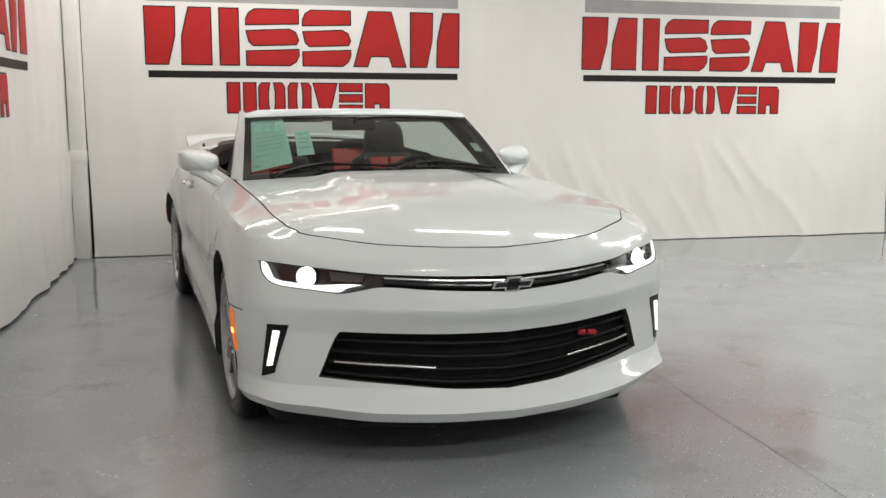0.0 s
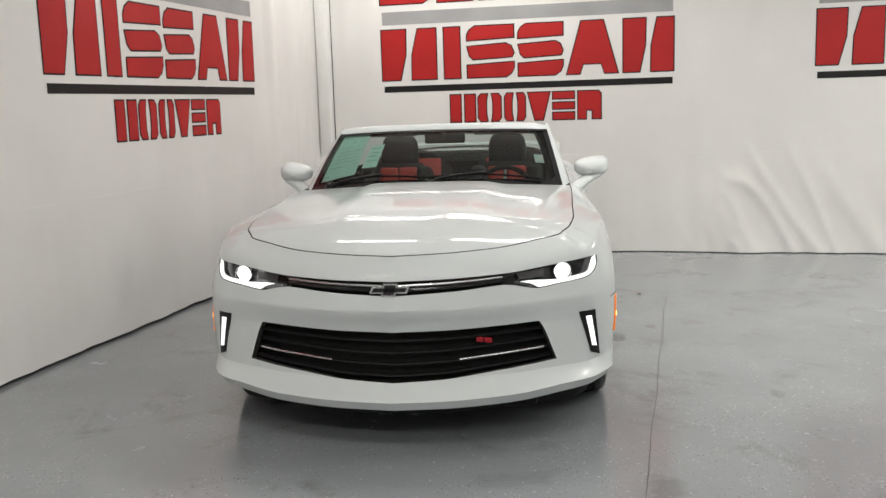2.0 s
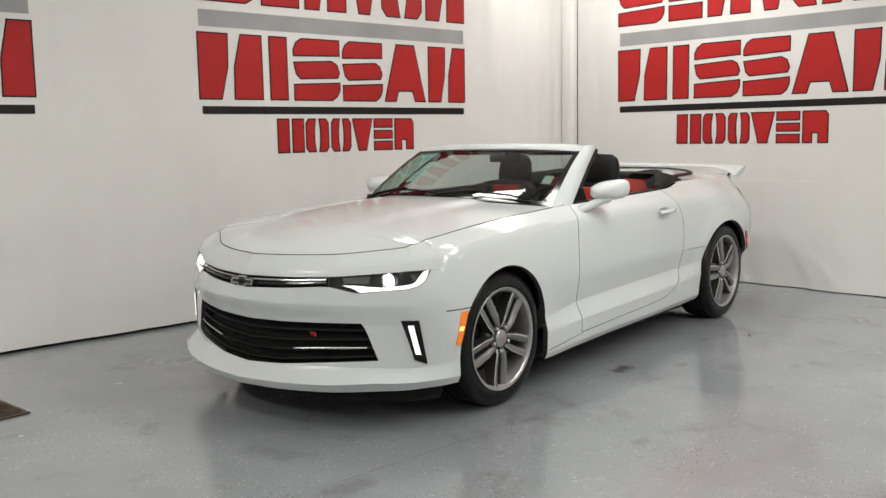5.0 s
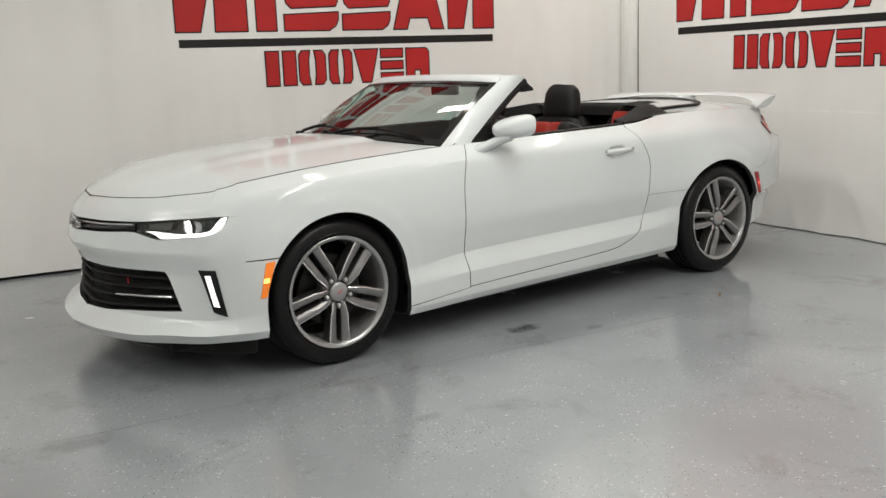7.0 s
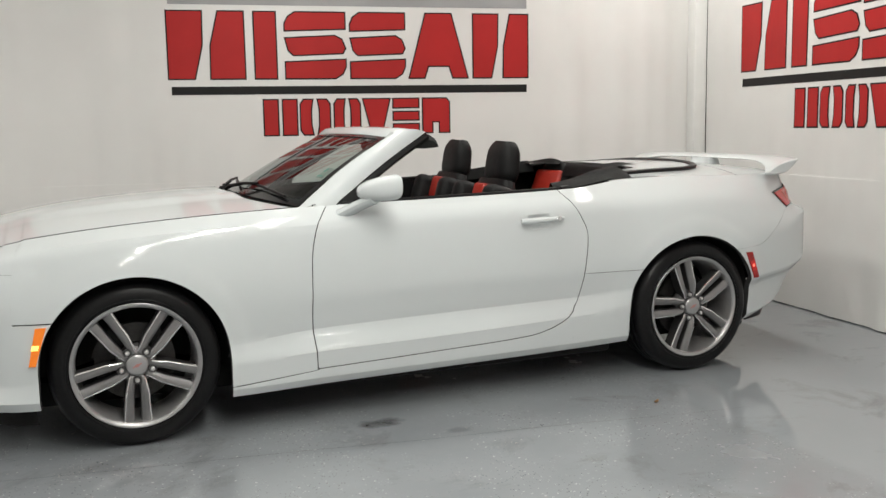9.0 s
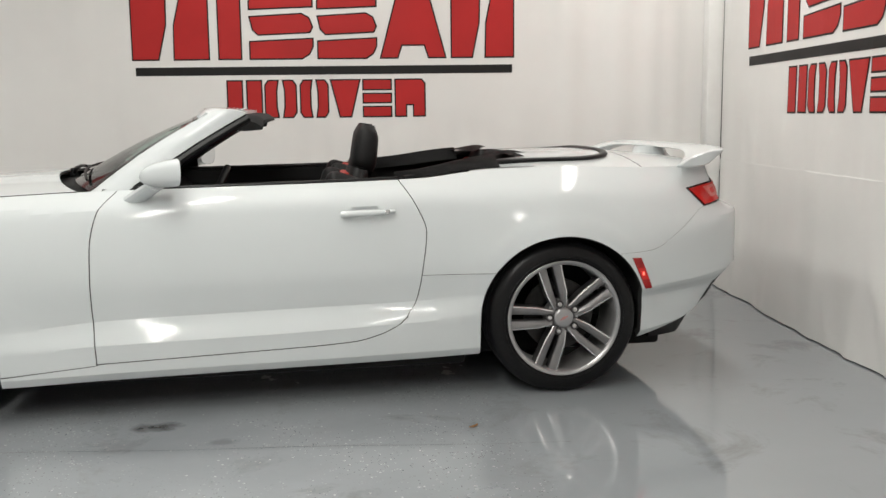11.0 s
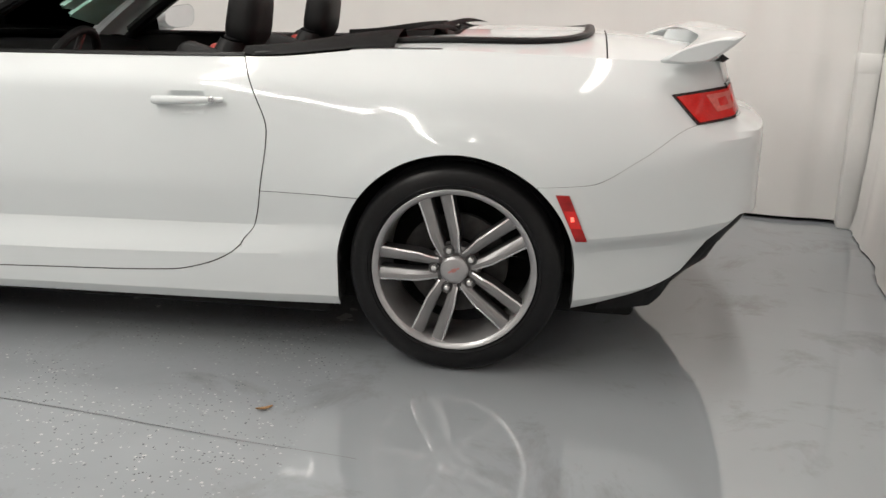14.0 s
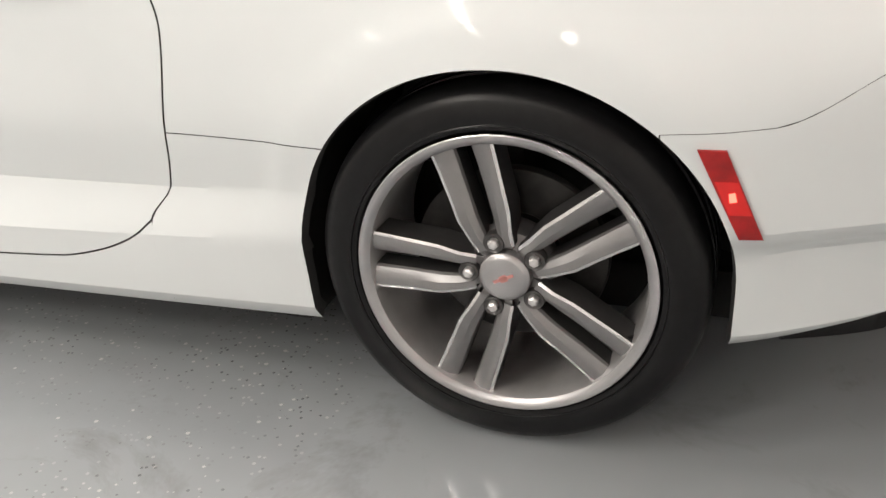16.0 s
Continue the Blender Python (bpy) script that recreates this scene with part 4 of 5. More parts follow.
def rear_deck(car):
    a = grid(lambda u, s: deck_point(u, s), steps(1.0, 1.17, 6)[:-1] + steps(1.17, 1.893, 22), steps(-1, 1, 44))
    front = [f for f in a.faces if f.calc_center_median().x < 1.38 and abs(f.calc_center_median().y) < (0.57 if f.calc_center_median().x < 1.17 else 0.47)]
    bmesh.ops.delete(a, geom=front, context="FACES")
    part("rear_deck", turned_in(a, 0.01), [M_PAINT, M_EDGESHADE], car, "white panel round the folded roof")
    us = steps(1.899, 2.2, 10) + ease(2.22, U_TAIL - 0.02, 26)
    b = grid(lambda u, s: deck_point(u, s), us, steps(-1, 1, 40))
    part("trunk_lid", turned_in(b, 0.01), [M_PAINT, M_EDGESHADE], car, "white trunk lid")
    cover = bmesh.new()
    rows = []
    ts = steps(-0.985, 0.985, 60)
    for k in steps(0, 1, 8):
        row = []
        for t in ts:
            x, y = seal_line(t)
            # the front edge runs further back between the two flaps
            start = 1.10 + 0.24 * min(max((0.505 - abs(y) * 0.9) / 0.06, 0), 1)
            x, y = lerp(start, max(x, start), k ** 0.8), y * lerp(0.9, 1.0, k)
            row.append(cover.verts.new((x, y, deck_z(x, y) + 0.008)))
        rows.append(row)
    for p, q in zip(rows, rows[1:]):
        for j in range(len(ts) - 1):
            cover.faces.new((p[j], q[j], q[j + 1], p[j + 1]))
    bmesh.ops.remove_doubles(cover, verts=cover.verts, dist=1e-4)
    part("tonneau_cover", turned_in(cover, 0.01), [M_PAINT, M_EDGESHADE], car, "smooth white lid over the folded roof")
    pts = []
    for t in steps(-1, 1, 80):
        x, y = seal_line(t)
        pts.append((x, y, deck_z(x, y) + 0.008))
    tip = [(0.70, -0.735, 0.992), (0.85, -0.69, 1.008), (0.97, -0.635, 1.02)]
    pts = tip + pts + [(x, -y, z) for x, y, z in tip[::-1]]
    part("roof_seal", tube(pts, 0.02, None, 10, True, 0.6), M_BLACK, car, "black rubber seal round the roof cover")


# ---- wheels ----
def spoke_points():
    """Outline of one half of a split spoke, from the hub outwards: along the spoke, across, height of the face."""
    return [(0.052, 0.004, 0.0340, 0.008), (0.080, 0.0095, 0.0395, 0.016), (0.118, 0.0125, 0.0485, 0.017), (0.165, 0.0135, 0.0510, 0.014), (0.21, 0.0140, 0.0540, 0.013), (0.2565, 0.0140, 0.0575, 0.014)]


def wheel(car, x, side, turn):
    """A cast alloy wheel with five split spokes; local y points out of the car."""
    w = new("wheel")
    w.parent = car
    w.matrix_basis = Matrix.Translation((x, side * 0.80, 0.349)) @ Matrix.Rotation(math.pi if side < 0 else 0, 4, "Z")
    tagged(w, "low-profile black tyre on a grey split-spoke alloy wheel")
    tyre = [(0.262, 0.108), (0.272, 0.122), (0.285, 0.1265), (0.300, 0.125), (0.320, 0.1215), (0.334, 0.114), (0.3445, 0.098), (0.3475, 0.085)]
    grooves = []
    for g in (0.06, 0.02, -0.02, -0.06):
        grooves += [(0.349, g + 0.008), (0.341, g + 0.006), (0.341, g - 0.006), (0.349, g - 0.008)]
    prof = tyre + grooves + [(r, -h) for r, h in tyre[::-1]]
    bm = lathe(prof, seg=96)
    lathe([(0.278, 0.1225), (0.2805, 0.1272), (0.283, 0.1250)], bm, 96)
    part("tyre", bm, M_TYRE, w, "black rubber tyre, contact patch on the floor")
    bm = lathe([(0.2605, 0.113), (0.2655, 0.1245), (0.2665, 0.1255), (0.2645, 0.127), (0.2585, 0.1262), (0.2525, 0.1235), (0.2475, 0.1180)], seg=96)
    lip = part("rim", bm, M_LIP, w, "bright machined rim lip")
    bm = lathe([(0.2475, 0.1180), (0.2445, 0.104), (0.2425, 0.07), (0.240, 0.0), (0.243, -0.1), (0.26, -0.11)], seg=96)
    part("barrel", bm, M_BARREL, lip, "grey painted barrel")
    sp = spoke_points()
    for k in range(5):
        a = math.radians(turn + 72 * k)
        rot = Matrix.Rotation(-a if side > 0 else a - math.pi, 4, "Y")
        bm = bmesh.new()
        for s in (-1, 1):
            rows = []
            for r, t0, t1, h in sp:
                face = 0.088 + h + 0.010
                inner = face - 0.009
                rows.append([bm.verts.new((r, y, s * t)) for t, y in ((t0, 0.055), (t0, inner - 0.006), (t0 + 0.003, inner), (lerp(t0, t1, 0.42), face - 0.0015), (t1 - 0.0055, face), (t1, face - 0.002), (t1 + 0.001, 0.05))])
            for p, q in zip(rows, rows[1:]):
                for j in range(6):
                    f = bm.faces.new((p[j], q[j], q[j + 1], p[j + 1]))
                    f.material_index = 1 if j in (0, 5) else 0 if j == 4 else 2
        # root between the two bars
        rows = [[bm.verts.new((r, y, t)) for t, y in ((-t1, 0.06), (-t1, yy), (t1, yy), (t1, 0.06))] for r, t1, yy in ((0.03, 0.022, 0.088), (0.062, 0.031, 0.100), (0.078, 0.013, 0.094), (0.088, 0.011, 0.075))]
        for p, q in zip(rows, rows[1:]):
            for j in range(3):
                f = bm.faces.new((p[j], q[j], q[j + 1], p[j + 1]))
                f.material_index = 2
        bmesh.ops.transform(bm, matrix=rot, verts=bm.verts)
        part("spoke", bm, [M_RIM, M_RIM_DARK, M_RIM_MID], w, "split spoke with a machined edge", smooth=25)
        # lug nut in a dark pocket
        bm = lathe([(0.0, 0.1185), (0.0060, 0.118), (0.0092, 0.1155), (0.0104, 0.110), (0.0104, 0.09)], seg=6)
        bmesh.ops.translate(bm, vec=(0.0650, 0, 0), verts=bm.verts)
        bmesh.ops.transform(bm, matrix=rot, verts=bm.verts)
        part("lug_nut", bm, M_BARREL, w)
        bm = lathe([(0.0104, 0.1065), (0.0160, 0.1075), (0.0178, 0.1090), (0.0186, 0.1075), (0.0190, 0.09)], seg=24)
        bmesh.ops.translate(bm, vec=(0.0650, 0, 0), verts=bm.verts)
        bmesh.ops.transform(bm, matrix=rot, verts=bm.verts)
        part("lug_seat", bm, M_RIM_DARK, w)
    part("hub", lathe([(0.0, 0.09), (0.05, 0.09), (0.075, 0.082), (0.085, 0.06), (0.08, 0.03)], seg=40), M_RIM_MID, w, "dark grey hub flange")
    cap = part("centre_cap", lathe([(0.0, 0.1165), (0.034, 0.116), (0.042, 0.1135), (0.0455, 0.109), (0.046, 0.09)], seg=40), M_LIP, w, "brushed silver centre cap")
    bm = bmesh.new()
    add_box(bm, (-0.020, 0.1162, -0.0028), (0.020, 0.1172, 0.0028))
    add_box(bm, (-0.007, 0.1162, -0.0062), (0.007, 0.1172, 0.0062))
    bmesh.ops.rotate(bm, cent=(0, 0, 0), matrix=Matrix.Rotation(0.45, 3, "Y"), verts=bm.verts)
    part("cap_mark", bm, M_CAPMARK, cap, "small reddish maker's mark, a plain shape")
    bm = lathe([(0.0, 0.0), (0.075, 0.0), (0.08, 0.012), (0.085, 0.02), (0.165, 0.02), (0.167, 0.017), (0.167, 0.0), (0.155, -0.002)], seg=48)
    part("brake_disc", bm, M_DISC, w, "rust-edged iron brake disc")
    bm = bmesh.new()
    grid(lambda a, t: Vector(((0.105 + 0.075 * t) * math.cos(a), 0.05, (0.105 + 0.075 * t) * math.sin(a))), steps(0.2, 1.25, 8), steps(0, 1, 3), bm)
    bmesh.ops.solidify(bm, geom=bm.faces, thickness=0.07)
    part("brake_caliper", bm, M_DISC, w, "cast grey brake caliper")
    v = tube([(0.246, 0.085, 0), (0.236, 0.102, 0)], 0.0045, None, 8)
    bmesh.ops.transform(v, matrix=Matrix.Rotation(math.radians(-205 if side < 0 else 25) , 4, "Y"), verts=v.verts)
    part("valve_stem", v, M_BLACK, w)
    return w


# ---- lamps and grilles ----
def headlamp(car, side):
    h = new("headlight")
    h.parent = car
    tagged(h, "lit headlight with a round projector and a white light bar")
    us = steps(-2.47, -1.955, 28)
    back = cols([col(u, lamp_low(u) - 0.006, lamp_high(u) + 0.006, 8, -0.028 - 0.02 * math.sin(math.pi * (u + 2.47) / 0.515), side) for u in us])
    part("housing", back, M_GLOSS, h, "gloss black lamp housing")
    lens = cols([col(u, lamp_low(u) + 0.001, lamp_high(u) - 0.001, 8, 0.0015, side) for u in steps(-2.465, -1.96, 28)])
    pane = part("lens", lens, M_CLEAR, h, "clear plastic lens")
    pane.visible_shadow = False
    # projector: bezel ring and bright bowl
    c = skin(-2.19, 0.712, -0.02, side)
    out = (skin(-2.19, 0.712, 0.05, side) - c).normalized()
    aim = (Vector((-1, 0, 0)) * 0.75 + out * 0.25).normalized()
    m = Matrix.Translation(c) @ aim.to_track_quat("Y", "Z").to_matrix().to_4x4()
    bm = lathe([(0.029, -0.02), (0.037, -0.005), (0.040, 0.004), (0.037, 0.006), (0.030, 0.0), (0.029, -0.02)], seg=32)
    bmesh.ops.transform(bm, matrix=m, verts=bm.verts)
    part("bezel", bm, M_CHROME, h, "bright ring round the projector")
    bm = lathe([(0.0, 0.010), (0.012, 0.008), (0.022, 0.003), (0.029, -0.006)], seg=32)
    bmesh.ops.transform(bm, matrix=m, verts=bm.verts)
    part("projector", bm, M_BEAM, h, "round projector lens, switched on")
    # second, unlit reflector further in
    bm = patch(((-2.39, 0.698), (-2.28, 0.698), (-2.27, 0.733), (-2.40, 0.724)), -0.022, side, 6, 4, 0.004)
    part("reflector", bm, M_RIM_DARK, h, "dark inner reflector")
    # light bar: a blade at the inner end, a band under the projector, a flick up the outer end
    def band_high(u):
        return spline([-2.39, -2.34, -2.305, -2.22, -2.14, -2.05, -2.027, -2.005, -1.983, -1.961], [0.692, 0.692, 0.689, 0.684, 0.691, 0.704, 0.722, 0.744, 0.757, 0.760], u)

    def band_low(u):
        return min(spline([-2.39, -2.34, -2.31, -2.21, -2.05, -1.98, -1.961], [0.691, 0.677, 0.661, 0.669, 0.687, 0.724, 0.757], u), band_high(u) - 0.0005)

    bm = turned_in(grid(lambda u, t: skin(u, lerp(band_low(u), band_high(u), t), -0.004, side), steps(-2.39, -1.961, 50), steps(0, 1, 4)), 0.006)
    part("light_bar", bm, M_LED, h, "white daytime light bar, switched on")
    return h


def running_lamp(car, side):
    d = new("running_light")
    d.parent = car
    tagged(d, "upright daytime lamp in a black slot")
    bm = patch(((-2.062, 0.343), (-1.990, 0.322), (-2.032, 0.531), (-2.132, 0.530)), 0.004, side)
    part("slot_frame", bm, M_BLACK, d, "black plastic lamp surround")
    corners = ((-2.055, 0.372), (-2.023, 0.366), (-2.063, 0.508), (-2.097, 0.508))
    strip = part("led_strip", patch(corners, 0.006, side, 4, 8), M_SILVER, d, "silver reflector strip")

    def at(s, t):
        (a, b, c, e) = corners
        return tuple(lerp(lerp(a[k], b[k], s), lerp(e[k], c[k], s), t) for k in (0, 1))

    for i in range(2):
        for j in range(9):
            s0, s1, t0, t1 = i / 2 + 0.03, (i + 1) / 2 - 0.03, (j + 0.08) / 9, (j + 0.92) / 9
            part("led_cell", patch((at(s0, t0), at(s1, t0), at(s1, t1), at(s0, t1)), 0.010, side, 2, 2, 0.003), M_LED, strip)


def grilles(car):
    g = new("upper_grille")
    g.parent = car
    tagged(g, "narrow black slot grille between the headlights")
    bm = bmesh.new()
    for side in (-1, 1):
        cols([col(u, lamp_low(u) - 0.005, lamp_high(u) + 0.005, 6, -0.035, side) for u in steps(U_NOSE, -2.46, 16)], bm)
    # near-black sheet for the shade behind the bars
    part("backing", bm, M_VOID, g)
    for f, r, mm in ((0.36, 0.0085, M_GLOSS), (0.68, 0.0065, M_SILVER)):
        pts = [skin(u, lerp(lamp_low(u), lamp_high(u), f), -0.008, -1) for u in steps(-2.47, U_NOSE, 16)] + [skin(u, lerp(lamp_low(u), lamp_high(u), f), -0.008, 1) for u in steps(U_NOSE, -2.47, 16)[1:]]
        part("bar", tube(pts, r, None, 8), mm, g, "satin silver bar" if mm is M_SILVER else "gloss black bar")
    # emblem, reduced to a plain wide cross
    bm = bmesh.new()
    for (w0, h0, y0, y1) in ((0.085, 0.014, -0.006, 0.004), (0.036, 0.027, -0.006, 0.004)):
        prism([(-w0 + 0.012, -h0), (w0, -h0), (w0 - 0.012, h0), (-w0, h0)], y1 - y0, bm)
    bmesh.ops.rotate(bm, cent=(0, 0, 0), matrix=Matrix.Rotation(radians(90), 3, "Z"), verts=bm.verts)
    bmesh.ops.translate(bm, vec=(-2.312, 0, 0.690), verts=bm.verts)
    em = part("emblem", bm, M_SILVER, g, "silver-edged plain cross emblem")
    bm = bmesh.new()
    for w0, h0 in ((0.075, 0.0085), (0.028, 0.021)):
        prism([(-w0 + 0.010, -h0), (w0, -h0), (w0 - 0.010, h0), (-w0, h0)], 0.003, bm)
    bmesh.ops.rotate(bm, cent=(0, 0, 0), matrix=Matrix.Rotation(radians(90), 3, "Z"), verts=bm.verts)
    bmesh.ops.translate(bm, vec=(-2.3205, 0, 0.690), verts=bm.verts)
    part("emblem_face", bm, M_GLOSS, em, "black emblem face")

    g = new("lower_grille")
    g.parent = car
    tagged(g, "wide black lower grille with slats")
    bm = bmesh.new()
    for side in (-1, 1):
        cols([col(u, grille_low(u) - 0.02, grille_high(u) + 0.02, 6, -0.062, side) for u in steps(U_NOSE, -2.235, 30)], bm)
    # near-black sheet for the shade behind the slats
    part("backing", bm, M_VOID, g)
    for f in (0.10, 0.33, 0.56, 0.80):
        def at(u, side, f=f):
            return skin(u, lerp(grille_low(u), lerp(0.5, 0.512, (u + 2.95) / 0.64), f), -0.028, side)
        end = lerp(-2.252, -2.30, f)
        pts = [at(u, -1) for u in steps(end, U_NOSE, 24)] + [at(u, 1) for u in steps(U_NOSE, end, 24)[1:]]
        part("slat", tube(pts, 0.0155, None, 8, True, 0.55), M_SLAT, g, "black plastic slat")
    for side in (-1, 1):
        pts = [skin(u, lerp(grille_low(u), 0.51, 0.33) + 0.004, -0.012, side) for u in steps(-2.29, -2.66, 16)]
        part("accent", tube(pts, 0.0045, None, 6), M_SILVER, g, "thin bright accent strip")
    bm = bmesh.new()
    c = skin(-2.55, 0.452, -0.006, -1)
    for y0, y1 in ((-0.036, -0.002), (0.004, 0.036)):
        add_box(bm, (-0.003, y0, -0.011), (0.003, y1, 0.011), bevel=0.002)
    bmesh.ops.transform(bm, matrix=Matrix.Translation(c) @ Matrix.Rotation(radians(-19), 4, "Z"), verts=bm.verts)
    part("badge", bm, M_BADGE, g, "small red two-piece badge, plain shapes")


def side_lamps(car):
    for side in (-1, 1):
        c = ((-1.826, 0.396), (-1.798, 0.396), (-1.747, 0.552), (-1.790, 0.550))
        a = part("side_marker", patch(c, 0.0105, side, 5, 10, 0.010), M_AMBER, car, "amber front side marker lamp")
        part("bulb", patch(((-1.812, 0.462), (-1.784, 0.462), (-1.779, 0.482), (-1.806, 0.482)), 0.0118, side, 3, 3, 0.001), M_AMBERGLOW, a, "lit amber bulb spot")
        c = ((1.786, 0.474), (1.822, 0.474), (1.758, 0.620), (1.716, 0.620))
        a = part("side_marker", patch(c, 0.0125, side, 5, 10, 0.012), M_MARKER, car, "dark red rear side marker lamp")
        part("reflector", patch(((1.768, 0.517), (1.801, 0.517), (1.777, 0.572), (1.743, 0.572)), 0.0134, side, 4, 5, 0.001), M_REDLIT, a, "bright red reflector round the bulb")
        part("bulb", patch(((1.767, 0.538), (1.778, 0.540), (1.774, 0.555), (1.765, 0.553)), 0.0142, side, 3, 3, 0.001), M_REDGLOW, a, "lit red bulb spot")
        t = new("taillight")
        t.parent = car
        tagged(t, "red taillight wrapped round the rear corner")
        c = ((2.165, 0.832), (2.52, 0.862), (2.52, 0.962), (2.098, 0.918))
        part("bezel", patch(c, 0.006, side, 16, 6, 0.008), M_GLOSS, t, "black lamp surround")
        c = ((2.173, 0.839), (2.50, 0.870), (2.50, 0.950), (2.111, 0.913))
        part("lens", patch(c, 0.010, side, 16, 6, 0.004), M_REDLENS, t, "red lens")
        c = ((2.255, 0.868), (2.42, 0.886), (2.42, 0.936), (2.225, 0.917))
        part("reverse_lamp", patch(c, 0.013, side, 8, 4, 0.003), M_PALELENS, t, "pale pink inner lamp")
        for u in (2.272, 2.352):
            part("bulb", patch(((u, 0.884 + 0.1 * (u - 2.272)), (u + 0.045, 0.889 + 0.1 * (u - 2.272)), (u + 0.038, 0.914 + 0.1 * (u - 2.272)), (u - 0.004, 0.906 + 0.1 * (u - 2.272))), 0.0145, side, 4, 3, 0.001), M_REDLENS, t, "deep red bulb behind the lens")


# ---- windshield and its frame ----
WS_LOW = [(-0.645, -0.735, 0.968), (-0.75, -0.50, 0.992), (-0.81, 0.0, 1.002)]
WS_TOP = [(-0.150, -0.640, 1.292), (-0.165, -0.36, 1.302), (-0.178, 0.0, 1.304)]


def arc3(p, s):
    """A symmetric bow through side, quarter and middle points; s from -1 to 1."""
    k = abs(s)
    y = k * -p[0][1]
    x = p[2][0] + (p[0][0] - p[2][0]) * k ** 2.2
    z = p[2][2] + (p[0][2] - p[2][2]) * k ** 2.2
    return Vector((x, math.copysign(y, s), z))


def ws_point(s, t):
    a, b = arc3(WS_LOW, s), arc3(WS_TOP, s)
    p = a.lerp(b, t)
    p.z += 0.016 * math.sin(math.pi * min(max(t, 0), 1)) * (1 - 0.3 * s * s)
    p.x -= 0.012 * math.sin(math.pi * min(max(t, 0), 1))
    return p


# section of the roof seal behind the header: back and down from its rear edge
SEAL_PROFILE = [(-0.03, -0.013), (0.02, -0.013), (0.06, -0.020), (0.086, -0.038), (0.090, -0.052), (0.07, -0.054), (0.02, -0.058), (-0.03, -0.056)]


def windshield(car):
    g = grid(lambda s, t: ws_point(s, t), steps(-1, 1, 40), steps(-0.02, 1.0, 20))
    pane = part("windshield", g, M_GLASS, car, "raked windshield of slightly green glass")
    pane.visible_shadow = False
    f = new("windshield_frame")
    f.parent = car
    tagged(f, "white windshield frame, A-pillars and header")
    # black printed band round the edge of the glass
    bm = bmesh.new()
    grid(lambda s, t: ws_point(s, t) + Vector((-0.002, 0, 0.003)), steps(-1, 1, 40), [0.875, 0.90, 0.93], bm)
    for s0, s1 in ((-1, -0.955), (0.955, 1)):
        grid(lambda s, t: ws_point(s, t) + Vector((-0.002, 0, 0.003)), [s0, s1], steps(-0.02, 0.925, 16), bm)
    grid(lambda s, t: ws_point(s, t) + Vector((-0.002, 0, 0.003)), steps(-1, 1, 40), [-0.02, 0.0, 0.05], bm)
    part("edge_band", bm, M_GLOSS, f, "black band printed round the glass")
    # header: a white shell running back from the glass
    def head(s, t):
        a = arc3(WS_TOP, s)
        if t < 0:  # nose of the header, wrapped down over the top of the glass
            p = ws_point(s, 1 + t)
            return p + Vector((-0.55, 0, 0.83)) * lerp(0.024, 0.006, (t / 0.085) ** 2) * (1 - 0.6 * abs(s) ** 8)
        if t > 1:  # rear lip, folded down
            return head(s, 1.0) + Vector((0.004, 0, -0.022 * (t - 1)))
        depth = lerp(0.25, 0.17, abs(s) ** 2)
        roll = max(0.0, (abs(s) - 0.86) / 0.14) ** 2  # rounded outer ends
        return Vector((a.x + 0.004 + (depth - 0.034) * t, a.y, a.z + 0.018 - 0.026 * roll - 0.016 * max(0, t - 0.2) ** 2 / 0.64))
    ts = [-0.085, -0.08, -0.062, -0.036, -0.014, 0.03, 0.1, 0.2, 0.35, 0.6, 0.8, 1, 2]
    bm = bmesh.new()
    rings = []
    for q in steps(-1.0, -0.85, 8) + steps(-0.82, 0.82, 30) + steps(0.85, 1.0, 8):
        loop = [head(q, t) for t in ts] + [head(q, t) + Vector((0.004 if t < 0 else -0.002, 0, -0.006)) for t in ts[::-1]]
        rings.append([bm.verts.new(p) for p in loop])
    for p, q in zip(rings, rings[1:]):
        for k in range(len(p)):
            bm.faces.new((p[k], q[k], q[(k + 1) % len(p)], p[(k + 1) % len(p)]))
    bm.faces.new(rings[0])
    bm.faces.new(rings[-1])
    part("header", bm, M_PAINT, f, "white header panel over the windshield")
    bm = grid(lambda s, t: head(s, t) - Vector((0, 0, 0.020)), steps(-0.995, 0.995, 40), [0.0, 0.1, 0.3, 0.6, 1.0])
    bmesh.ops.solidify(bm, geom=bm.faces, thickness=0.006)
    part("header_lining", bm, M_LINER, f, "black lining under the header")

    def headseal(s, t):
        p = head(max(-1.0, min(1.0, s)), 1.0)
        if abs(s) > 1:  # closed end
            return p + Vector((0.02, 0, -0.036))
        dx, dz = SEAL_PROFILE[t % 8]
        return p + Vector((dx, 0, dz))
    bm = grid(headseal, [-1.001] + steps(-1.0, 1.0, 40) + [1.001], range(9))
    part("header_seal", bm, M_LINER, f, "black roof seal behind the header")
    for side in (-1, 1):
        # A-pillar: flat tapering blade outside the glass edge
        def pillar(t, w):
            p = ws_point(side * 1.0, t)
            base = Vector((-0.49, side * 0.775, 0.968))
            tip = Vector((0.0, side * 0.645, 1.282))
            rear = base.lerp(tip, t) + Vector((0, 0, 0.012 * math.sin(math.pi * t)))
            q = p.lerp(rear, w)
            q.y += side * 0.018 * math.sin(math.pi * w)
            q.z += 0.010 * math.sin(math.pi * w)
            return q
        bm = grid(pillar, steps(-0.03, 1.03, 24), steps(0, 1, 8))
        outward(bm)
        bmesh.ops.solidify(bm, geom=bm.faces, thickness=0.025)
        part("pillar", bm, M_PAINT, f, "white A-pillar")
